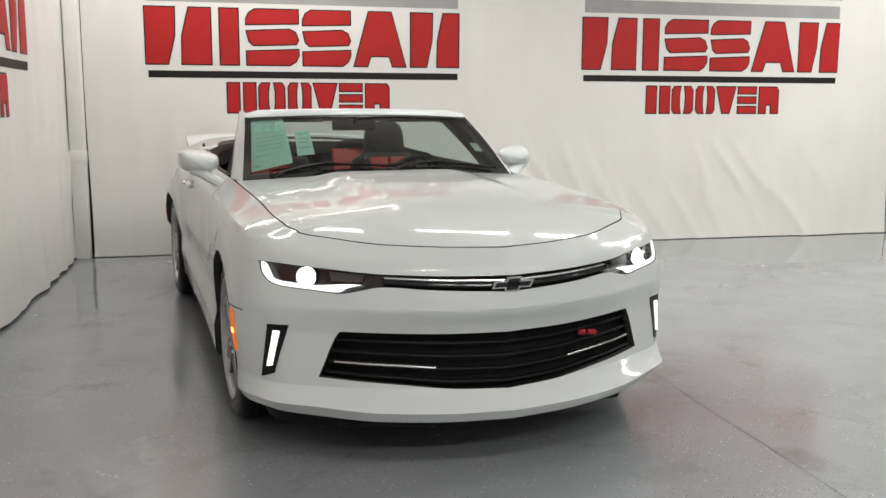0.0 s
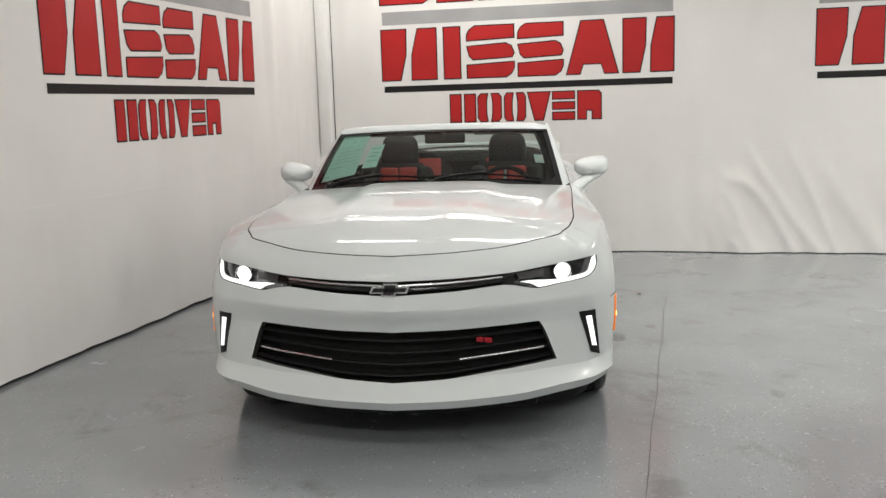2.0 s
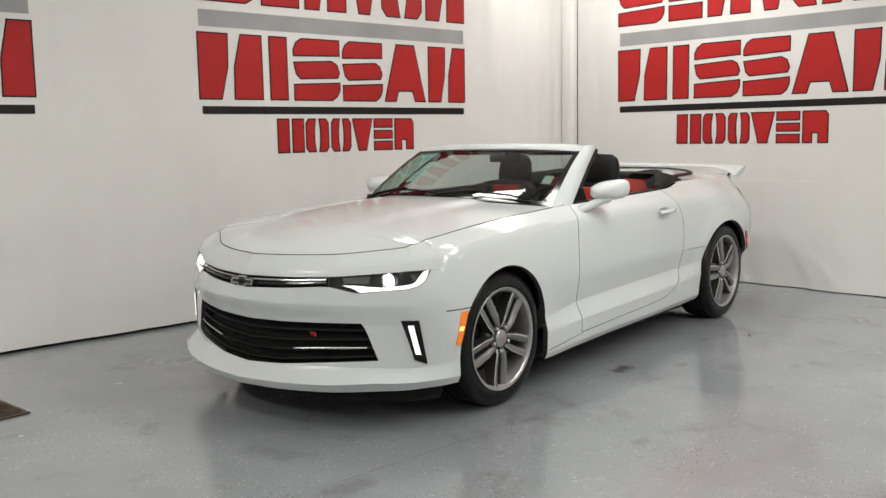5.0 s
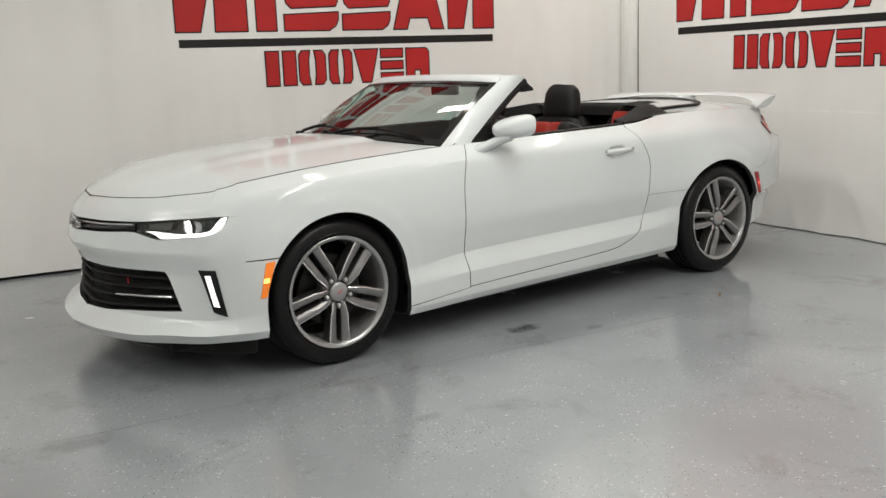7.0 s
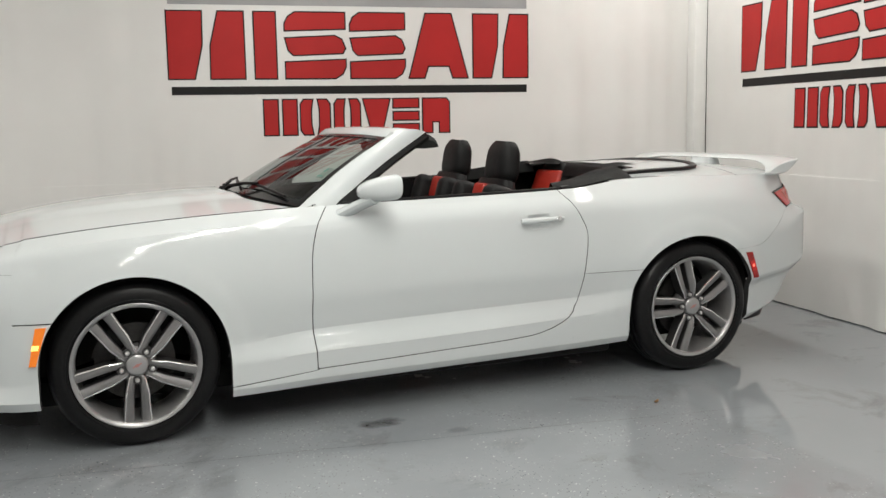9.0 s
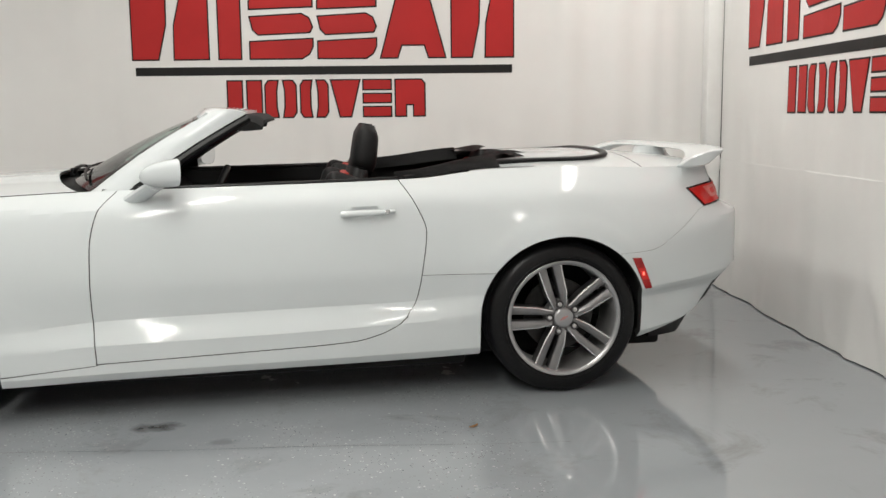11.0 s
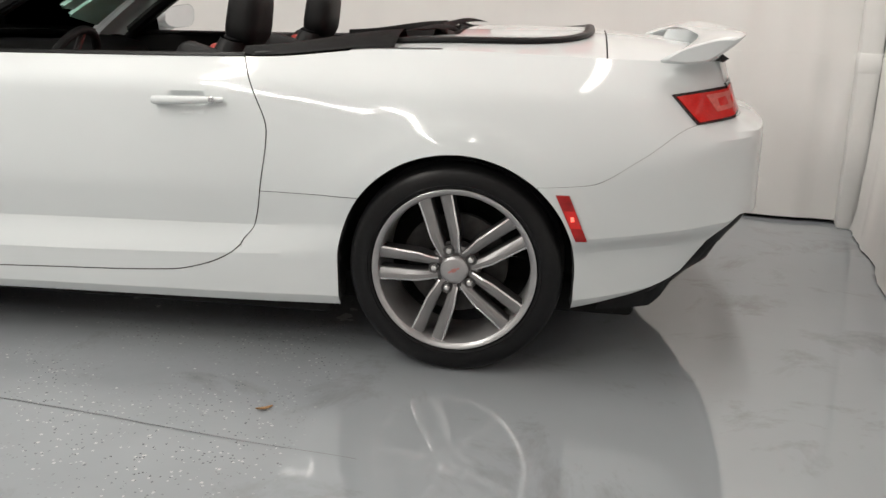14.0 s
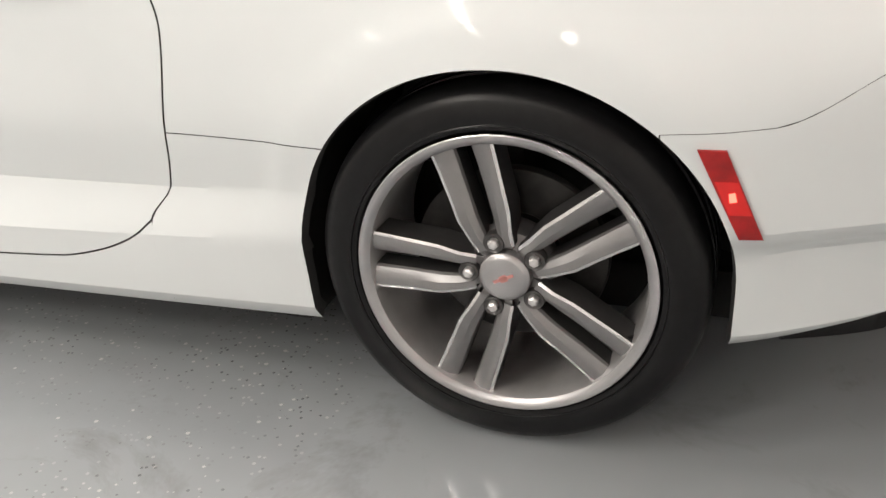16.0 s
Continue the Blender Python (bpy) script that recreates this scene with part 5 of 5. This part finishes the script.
        pts = [pillar(t, 1.0) + Vector((0.018, -side * 0.020, -0.012)) for t in steps(-0.02, 1.0, 16)]
        part("pillar_seal", tube(pts, 0.026, None, 8, True, 0.8), M_BLACK, f, "black rubber door seal on the pillar")
        pts = [pillar(t, 1.0) + Vector((0.0, -side * 0.055, -0.02)) for t in steps(0.1, 1.0, 12)]
        part("pillar_trim", tube(pts, 0.034, None, 8, True, 0.8), M_BLACK, f, "black inner pillar trim")
        # small black sail at the mirror foot
        bm = bmesh.new()
        a = [Vector((-0.50, side * 0.772, 0.972)), Vector((-0.33, side * 0.778, 0.978)), Vector((-0.33, side * 0.752, 1.055)), Vector((-0.38, side * 0.742, 1.05))]
        bm.faces.new([bm.verts.new(p) for p in a])
        bmesh.ops.solidify(bm, geom=bm.faces, thickness=0.012)
        part("mirror_sail", bm, M_BLACK, f, "black corner panel at the mirror")
    # cowl and wipers
    bm = grid(lambda s, t: arc3(WS_LOW, s) + Vector((lerp(-0.15, 0.02, t) * (1 - 0.35 * abs(s)), 0, lerp(-0.032, -0.004, t))), steps(-1, 1, 40), steps(0, 1, 5))
    bmesh.ops.solidify(bm, geom=bm.faces, thickness=0.01)
    part("cowl", bm, M_BLACK, car, "black plastic cowl below the glass")
    for y0, y1, lift in ((-0.62, 0.02, 0.014), (-0.02, 0.60, 0.020)):
        w = new("wiper")
        w.parent = car
        tagged(w, "black windshield wiper lying on the glass edge")
        sgn = 0.735
        pts = [ws_point(lerp(y0, y1, t) / sgn, 0.035 + 0.05 * math.sin(math.pi * t * 0.9)) + Vector((-0.01, 0, 0.016)) for t in steps(0, 1, 14)]
        part("blade", tube(pts, 0.0065, None, 6), M_BLACK, w, "black wiper blade")
        a = ws_point(y1 / sgn, -0.02) + Vector((-0.05, 0.0, 0.004))
        b = pts[7] + Vector((0, 0, 0.010))
        part("arm", tube([a, a.lerp(b, 0.2) + Vector((0, 0, 0.02)), a.lerp(b, 0.6) + Vector((0, 0, 0.016)), b], lambda t: 0.012 - 0.006 * t, None, 8), M_BLACK, w, "black wiper arm")
        part("pivot", lathe([(0, 0.03), (0.016, 0.028), (0.02, 0.01), (0.02, -0.02)], axis="z", seg=16), M_BLACK, w).location = a


def door_mirror(car, side):
    m = new("door_mirror")
    m.parent = car
    tagged(m, "white door mirror on a slim foot")
    def shell(a, t):
        # wedge-like housing: rounded front, flat at the glass, sloping up underneath
        k = t / 0.86
        r = max(0.0, 1 - (1 - k) ** 2.4) ** 0.5
        c, n = math.cos(a), math.sin(a)
        wide = 0.104 * r * math.copysign(abs(c) ** 0.66, c)
        high = 0.055 * r * math.copysign(abs(n) ** (0.6 if n > 0 else 0.8), n) * (1 + 0.16 * wide / 0.104)
        return Vector((-0.425 + 0.145 * k + (0.05 + 0.28 * k * k) * wide, side * (0.914 + wide), 1.047 + high - 0.016 * (1 - k) + 0.06 * wide))
    bm = grid(shell, [2 * math.pi * k / 32 for k in range(32)], steps(0.0, 0.86, 16), close_u=True)
    part("housing", bm, M_PAINT, m, "rounded white mirror housing")
    bm = bmesh.new()
    ring = [shell(2 * math.pi * k / 32, 0.86) for k in range(32)]
    c = sum(ring, Vector()) / 32
    bm.faces.new([bm.verts.new(c + (p - c) * 0.97) for p in ring])
    part("mirror_glass", bm, M_MIRROR, m, "mirror glass facing the rear", smooth=0)
    pts = [Vector((-0.47, side * 0.80, 0.925)), Vector((-0.43, side * 0.845, 0.952)), Vector((-0.38, side * 0.90, 0.985)), Vector((-0.35, side * 0.945, 1.002))]
    part("foot", tube(pts, lambda t: 0.052 - 0.008 * t, None, 12, True, 0.55), M_PAINT, m, "white mirror foot")


def spoiler(car):
    s = new("spoiler")
    s.parent = car
    tagged(s, "white raised rear spoiler on the trunk lid")
    middle = ((2.15, 1.088), (2.23, 1.082), (2.28, 1.095), (2.305, 1.108), (2.25, 1.114), (2.19, 1.104))
    end = ((1.995, 1.014), (2.08, 1.010), (2.165, 1.020), (2.262, 1.100), (2.19, 1.097), (2.07, 1.058))
    def section_at(y):
        k = (abs(y) / 0.735) ** 5.5
        pts = [Vector((lerp(a[0], b[0], k), y, lerp(a[1], b[1], k))) for a, b in zip(middle, end)]
        for _ in range(2):
            pts = [q for a, b in zip(pts, pts[1:] + pts[:1]) for q in (a.lerp(b, 0.2), a.lerp(b, 0.8))]
        return pts
    ring = [2 * math.pi * k / 20 for k in range(20)]
    bm = bmesh.new()
    rows = [[bm.verts.new(p) for p in section_at(y)] for y in ease(-0.735, 0.735, 48)]
    for p, q in zip(rows, rows[1:]):
        for j in range(24):
            bm.faces.new((p[j], p[(j + 1) % 24], q[(j + 1) % 24], q[j]))
    for row, way in ((rows[0], -1), (rows[-1], 1)):
        c = sum((v.co for v in row), Vector()) / 24
        cap = [bm.verts.new(c + (v.co - c) * 0.8 + Vector((0, way * 0.012, 0))) for v in row]
        for j in range(24):
            bm.faces.new((row[j], row[(j + 1) % 24], cap[(j + 1) % 24], cap[j]))
        bm.faces.new(cap[::-1] if way < 0 else cap)
    bmesh.ops.recalc_face_normals(bm, faces=bm.faces)
    part("blade", bm, M_PAINT, s, "white wing blade with swept ends")
    bm = bmesh.new()
    rows = [[bm.verts.new((2.165 + 0.085 * math.cos(a) * w, 0.075 * math.sin(a), z)) for a in ring] for z, w in ((1.03, 1.5), (1.055, 1.15), (1.093, 0.95))]
    for p, q in zip(rows, rows[1:]):
        for j in range(20):
            bm.faces.new((p[j], p[(j + 1) % 20], q[(j + 1) % 20], q[j]))
    part("pedestal", bm, M_PAINT, s, "white pedestal under the blade")


# ---- cabin ----
def soft_box(lo, hi, bevel, m=None):
    return box(lo, hi, m, bevel, 4)


def front_seat(car, y, wheelside):
    s = new("front_seat")
    s.parent = car
    tagged(s, "black and red leather sports seat")
    s.location = (0.0 if wheelside else 0.06, 0, 0)
    part("cushion", soft_box((-0.12, y - 0.25, 0.36), (0.42, y + 0.25, 0.54), 0.06), M_LEATHER, s, "black leather cushion")
    part("cushion_insert", soft_box((-0.10, y - 0.15, 0.50), (0.36, y + 0.15, 0.555), 0.025), M_REDLEATHER, s, "red leather cushion centre")
    lean = Matrix.Translation((0.36, y, 0.48)) @ Matrix.Rotation(radians(17), 4, "Y")
    bm = bmesh.new()
    def back(a, t):
        w = spline([0, 0.3, 0.62, 0.85, 1.0], [0.25, 0.255, 0.25, 0.22, 0.165], t)
        d = spline([0, 0.5, 1.0], [0.085, 0.07, 0.045], t)
        return lean @ Vector((d * math.copysign(abs(math.cos(a)) ** 0.6, math.cos(a)), w * math.copysign(abs(math.sin(a)) ** 0.6, math.sin(a)), 0.57 * t))
    grid(back, [2 * math.pi * k / 28 for k in range(28)], steps(0, 1, 12), bm, True)
    top = [lean @ Vector((0.045 * math.cos(a), 0.165 * math.sin(a), 0.575)) for a in [2 * math.pi * k / 28 for k in range(28)]]
    bm.faces.new([bm.verts.new(p) for p in top])
    part("backrest", bm, M_LEATHER, s, "black leather backrest with side bolsters")
    bm = bmesh.new()
    add_box(bm, (-0.098, -0.135, 0.08), (-0.05, -0.004, 0.40), lean, 0.020, 3)
    add_box(bm, (-0.098, 0.004, 0.08), (-0.05, 0.135, 0.40), lean, 0.020, 3)
    add_box(bm, (-0.074, -0.132, 0.395), (-0.02, -0.003, 0.535), lean, 0.020, 3)
    add_box(bm, (-0.074, 0.003, 0.395), (-0.02, 0.132, 0.535), lean, 0.020, 3)
    part("backrest_insert", bm, M_REDLEATHER, s, "red leather backrest centre")
    for k in (-1, 1):
        bm = bmesh.new()
        add_box(bm, (-0.150, min(k * 0.138, k * 0.250), 0.05), (0.02, max(k * 0.138, k * 0.250), 0.53), lean, 0.045, 4)
        part("side_wing", bm, M_LEATHER, s, "padded black side bolster of the backrest")
    hm = Matrix.Translation((0.558, y, 1.118)) @ Matrix.Rotation(radians(8), 4, "Y")
    bm = bmesh.new()
    def head(a, t):
        w = spline([0, 0.2, 0.6, 0.9, 1.0], [0.105, 0.135, 0.13, 0.112, 0.08], t)
        d = spline([0, 0.2, 0.7, 1.0], [0.05, 0.062, 0.06, 0.035], t)
        return hm @ Vector((d * math.copysign(abs(math.cos(a)) ** 0.65, math.cos(a)), w * math.copysign(abs(math.sin(a)) ** 0.55, math.sin(a)), -0.11 + 0.22 * t))
    ring = [2 * math.pi * k / 28 for k in range(28)]
    grid(head, ring, ease(0, 1, 12), bm, True)
    bm.faces.new([bm.verts.new(head(a, 1.0) + Vector((0, 0, 0.002))) for a in ring])
    bm.faces.new([bm.verts.new(head(a, 0.0)) for a in ring])
    bmesh.ops.remove_doubles(bm, verts=bm.verts, dist=0.003)
    part("headrest", bm, M_LEATHER, s, "black leather headrest")
    for k in (-0.05, 0.05):
        part("headrest_post", tube([(0.535, y + k, 0.98), (0.550, y + k, 1.04)], 0.007, None, 8), M_CHROME, s)


def rear_seat(car):
    s = new("rear_seat")
    s.parent = car
    tagged(s, "black rear bench with red centres")
    part("cushion", soft_box((0.72, -0.58, 0.40), (1.20, 0.58, 0.56), 0.05), M_LEATHER, s)
    for y in (-0.33, 0.33):
        lean = Matrix.Translation((1.13, y, 0.53)) @ Matrix.Rotation(radians(18), 4, "Y")
        bm = bmesh.new()
        def back(a, t, lean=lean):
            w = spline([0, 0.55, 0.85, 1.0], [0.27, 0.265, 0.21, 0.10], t)
            return lean @ Vector((0.06 * math.copysign(abs(math.cos(a)) ** 0.6, math.cos(a)), w * math.copysign(abs(math.sin(a)) ** 0.6, math.sin(a)), 0.56 * t))
        ring = [2 * math.pi * k / 28 for k in range(28)]
        grid(back, ring, steps(0, 1, 12), bm, True)
        bm.faces.new([bm.verts.new(back(a, 1.0)) for a in ring])
        part("backrest", bm, M_LEATHER, s, "black leather rear backrest")
        bm = bmesh.new()
        add_box(bm, (-0.078, -0.155, 0.06), (-0.03, 0.155, 0.505), lean, 0.022, 3)
        part("backrest_insert", bm, M_REDLEATHER, s, "red leather rear seat centre")
    # padded shelf between seat and roof cover, with a raised flap over each seat
    bm = grid(lambda x, s2: Vector((x, s2 * 0.47, spline([1.22, 1.27, 1.32, 1.38], [1.0, 1.058, 1.070, 1.074], x) - 0.02 * abs(s2) ** 5)), steps(1.22, 1.38, 10), steps(-1, 1, 24))
    bmesh.ops.solidify(bm, geom=bm.faces, thickness=0.03)
    part("rear_shelf", bm, M_LEATHER, s, "black padded trim behind the rear seat")
    for side in (-1, 1):
        bm = grid(lambda t, k: Vector((lerp(1.115 + 0.10 * k, 1.345, t ** 0.85), side * lerp(lerp(0.525, 0.47, t), lerp(0.20, 0.45, t ** 1.3), k), lerp(1.062, 1.082, t) + 0.026 * math.sin(math.pi * min(1.0, 0.12 + 0.88 * t)) * (0.5 + 0.5 * math.sin(math.pi * k)))), steps(0, 1, 14), steps(0, 1, 10))
        bmesh.ops.solidify(bm, geom=bm.faces, thickness=0.018)
        bmesh.ops.recalc_face_normals(bm, faces=bm.faces)
        part("roof_flap", bm, M_LEATHER, s, "pointed black flap lying over the roof cover")


def cabin(car):
    c = new("cabin_trim")
    c.parent = car
    tagged(c, "black cabin lining")
    part("cabin_floor", box((-0.95, -0.74, 0.245), (1.2, 0.74, 0.27)), M_LINER, c, "black carpet")
    part("firewall", box((-0.97, -0.74, 0.27), (-0.93, 0.74, 0.955)), M_LINER, c)
    part("rear_bulkhead", box((1.36, -0.70, 0.27), (1.39, 0.70, 1.02)), M_LINER, c)
    for side in (-1, 1):
        bm = grid(lambda u, t: Vector((u, side * (lerp(0.70, -edge_top(min(max(u, -0.55), 1.0)).y - 0.018, min(t * 1.25, 1)) if t < 1 else -edge_top(min(max(u, -0.55), 1.0)).y - 0.008), lerp(0.27, z_top(min(max(u, -0.55), 1.0)) + 0.006, t))), steps(-0.6, 0.68, 24), steps(0, 1, 14))
        bmesh.ops.solidify(bm, geom=bm.faces, thickness=0.01)
        d = part("door_trim", bm, M_LEATHER, c, "black padded door lining")
        part("armrest", soft_box((-0.15, side * 0.70 - 0.035, 0.68), (0.45, side * 0.70 + 0.035, 0.74), 0.02), M_LEATHER, d, "black armrest")
        bm = grid(lambda u, t: Vector((u, side * (lerp(0.60, -edge_top(u).y - 0.012, t)), lerp(0.55, z_top(u) + 0.004, min(1, t * 1.6)) if u < 1.02 else lerp(0.7, z_top(u) + 0.004, min(1, t * 1.6)))), steps(0.685, 1.32, 14), steps(0, 1, 10))
        bmesh.ops.solidify(bm, geom=bm.faces, thickness=0.012)
        part("rear_side_trim", bm, M_LEATHER, c, "black padded rear side lining")
        pad = lambda u, t: Vector((u, side * (-edge_top(u).y - 0.014 - lerp(0.05, 0.24, (u - 0.66) / 0.5) * t), z_top(u) + 0.006 + lerp(0.026, 0.052, (u - 0.66) / 0.5) * math.sin(min(t, 0.75) * 2.1) - 0.16 * max(0.0, t - 0.8)))
        bm = grid(pad, steps(0.66, 1.16, 16), steps(0, 1.2, 12))
        bmesh.ops.solidify(bm, geom=bm.faces, thickness=0.012)
        bmesh.ops.recalc_face_normals(bm, faces=bm.faces)
        part("side_bolster", bm, M_LEATHER, c, "black padded roll along the rear side")
    # dashboard
    d = new("dashboard")
    d.parent = car
    tagged(d, "black dashboard with a hooded instrument binnacle")
    bm = grid(lambda y, t: Vector((spline([0, 0.35, 0.7, 0.85, 1.0], [-0.88, -0.62, -0.40, -0.36, -0.40], t), y, spline([0, 0.35, 0.7, 0.85, 1.0], [0.955, 0.955, 0.925, 0.86, 0.62], t) + 0.028 * math.exp(-((y + 0.38) / 0.17) ** 2) * math.sin(math.pi * min(t, 0.9)))), steps(-0.72, 0.72, 36), steps(0, 1, 20))
    bmesh.ops.solidify(bm, geom=bm.faces, thickness=0.015)
    part("dash_top", bm, M_LEATHER, d, "black soft dashboard top")
    part("screen", soft_box((-0.40, -0.11, 0.80), (-0.365, 0.11, 0.92), 0.008), M_GLOSS, d, "dark centre screen")
    for y in (-0.62, 0.62):
        part("air_vent", lathe([(0.03, -0.365), (0.042, -0.355), (0.044, -0.37), (0.044, -0.40)], axis="x", seg=24), M_SILVER, d, "round vent with a silver ring").location = (0, y, 0.82)
    part("centre_console", soft_box((-0.42, -0.12, 0.27), (0.5, 0.12, 0.56), 0.03), M_BLACK, d, "black centre console")
    # steering wheel
    s = new("steering_wheel")
    s.parent = car
    tagged(s, "black leather steering wheel with silver spokes")
    m = Matrix.Translation((-0.17, -0.38, 0.87)) @ Matrix.Rotation(radians(-66), 4, "Y")
    bm = bmesh.new()
    R = 0.18
    rows = [[bm.verts.new(m @ Vector(((R + 0.017 * math.cos(b)) * math.cos(a), (R + 0.017 * math.cos(b)) * math.sin(a), 0.017 * math.sin(b)))) for b in [2 * math.pi * j / 10 for j in range(10)]] for a in [2 * math.pi * k / 40 for k in range(40)]]
    for k in range(40):
        for j in range(10):
            bm.faces.new((rows[k][j], rows[(k + 1) % 40][j], rows[(k + 1) % 40][(j + 1) % 10], rows[k][(j + 1) % 10]))
    part("wheel_rim", bm, M_LEATHER, s, "black leather rim")
    part("airbag_pad", soft_box((-0.06, -0.075, -0.045), (0.06, 0.075, 0.012), 0.025, m), M_BLACK, s, "black airbag pad")
    for a in (0.15, math.pi - 0.15 + 0, 1.5 * math.pi):
        aa = Vector((math.cos(a + math.pi / 2), math.sin(a + math.pi / 2), 0))
        part("spoke", tube([m @ (aa * 0.05), m @ (aa * 0.175)], 0.014, None, 8, True, 0.6), M_SILVER, s, "satin silver spoke")
    part("column", tube([m @ Vector((0, 0, -0.03)), m @ Vector((0, 0, -0.3))], 0.05, None, 14), M_BLACK, s)
    # inside mirror and sun visors
    im = new("interior_mirror")
    im.parent = car
    tagged(im, "black rear-view mirror hanging from the windshield")
    part("shell", soft_box((-0.085, -0.13, 1.195), (-0.055, 0.13, 1.255), 0.014), M_BLACK, im)
    part("glass", box((-0.054, -0.12, 1.20), (-0.052, 0.12, 1.25)), M_MIRROR, im, "mirror glass")
    part("stem", tube([(-0.08, 0, 1.24), (-0.15, 0, 1.30)], 0.012, None, 8), M_BLACK, im)
    for y in (-0.36, 0.36):
        part("sun_visor", soft_box((-0.10, y - 0.17, 1.244), (0.08, y + 0.17, 1.262), 0.007, Matrix.Identity(4)), M_VISOR, car, "grey sun visor folded up under the header")


def build_car():
    car = empty("car", "white two-door convertible parked with its roof folded", "car")
    front_bumper(car), hood(car), inner_shell(car), grilles(car), windshield(car), rear_bumper(car), diffuser(car), rear_deck(car), spoiler(car), side_lamps(car), cabin(car), rear_seat(car)
    for side in (-1, 1):
        fender(car, side), door(car, side), rocker(car, side), quarter(car, side)
        headlamp(car, side), running_lamp(car, side), door_mirror(car, side)
        for x in (FRONT_AXLE, REAR_AXLE):
            wheel_well(car, x, side)
    wheel(car, FRONT_AXLE, -1, 52), wheel(car, REAR_AXLE, -1, 34), wheel(car, FRONT_AXLE, 1, 30), wheel(car, REAR_AXLE, 1, 30)
    front_seat(car, -0.37, True), front_seat(car, 0.40, False)
    return car


# the car stands a little askew to the walls
ASKEW = Matrix.Translation((-2.0, 0, 0)) @ Matrix.Rotation(radians(0.3), 4, "Z") @ Matrix.Translation((2.0, 0, 0))
car = build_car()
car.matrix_basis = ASKEW


# ---- papers on the windshield ----
def glass_paper(name, corners, label, category, material, bars):
    """A sheet stuck to the inside of the glass; corners in (across, up), bars of unreadable print on it."""
    a, b, c, d = corners

    def at(s, t, lift=0.0):
        q = [lerp(lerp(a[k], b[k], s), lerp(d[k], c[k], s), t) for k in (0, 1)]
        return ws_point(*q) + Vector((0.004, 0, -0.006)) + Vector((-1, 0, 1)) * lift

    bm = grid(at, steps(0, 1, 8), steps(0, 1, 12))
    bmesh.ops.solidify(bm, geom=bm.faces, thickness=0.0006)
    sheet_ = thing(name, bm, material, label, category)
    sheet_.matrix_basis = ASKEW
    bm = grid(lambda s, t: at(s, t, -0.0014), steps(0, 1, 8), steps(0, 1, 12))
    bmesh.ops.solidify(bm, geom=bm.faces, thickness=0.0004)
    part("paper_back", bm, M_PAPERBACK, sheet_, "unprinted pale grey back")
    for s0, s1, t0, t1 in bars:
        bm = grid(lambda s, t: at(s, t, 0.0012), steps(s0, s1, 4), [t0, t1])
        part("print_bar", bm, M_TEXTBAR, sheet_, "faint bar of unreadable print")
    return sheet_


glass_paper("paper_sheet", ((0.945, 0.10), (0.665, 0.19), (0.685, 0.93), (0.95, 0.93)), "pale green printed sheet taped inside the windshield", "paper", M_PAPER,
            [(0.12, 0.88, 0.90, 0.93), (0.14, 0.34, 0.66, 0.82), (0.40, 0.60, 0.66, 0.82), (0.66, 0.86, 0.66, 0.82), (0.1, 0.9, 0.55, 0.565), (0.1, 0.9, 0.48, 0.49), (0.1, 0.8, 0.40, 0.41), (0.1, 0.85, 0.32, 0.33), (0.1, 0.5, 0.22, 0.235), (0.08, 0.2, 0.05, 0.08)])
glass_paper("paper_slip", ((0.625, 0.28), (0.50, 0.29), (0.50, 0.68), (0.615, 0.67)), "small pale green slip taped inside the windshield", "paper", M_PAPER,
            [(0.15, 0.85, 0.80, 0.86), (0.15, 0.85, 0.60, 0.64), (0.15, 0.7, 0.45, 0.50), (0.15, 0.85, 0.25, 0.29)])
glass_paper("window_sticker", ((-0.825, 0.33), (-0.90, 0.33), (-0.90, 0.46), (-0.825, 0.46)), "small pale sticker low on the windshield corner", "sticker", M_STICKER,
            [(0.1, 0.45, 0.55, 0.9), (0.1, 0.9, 0.1, 0.2)])
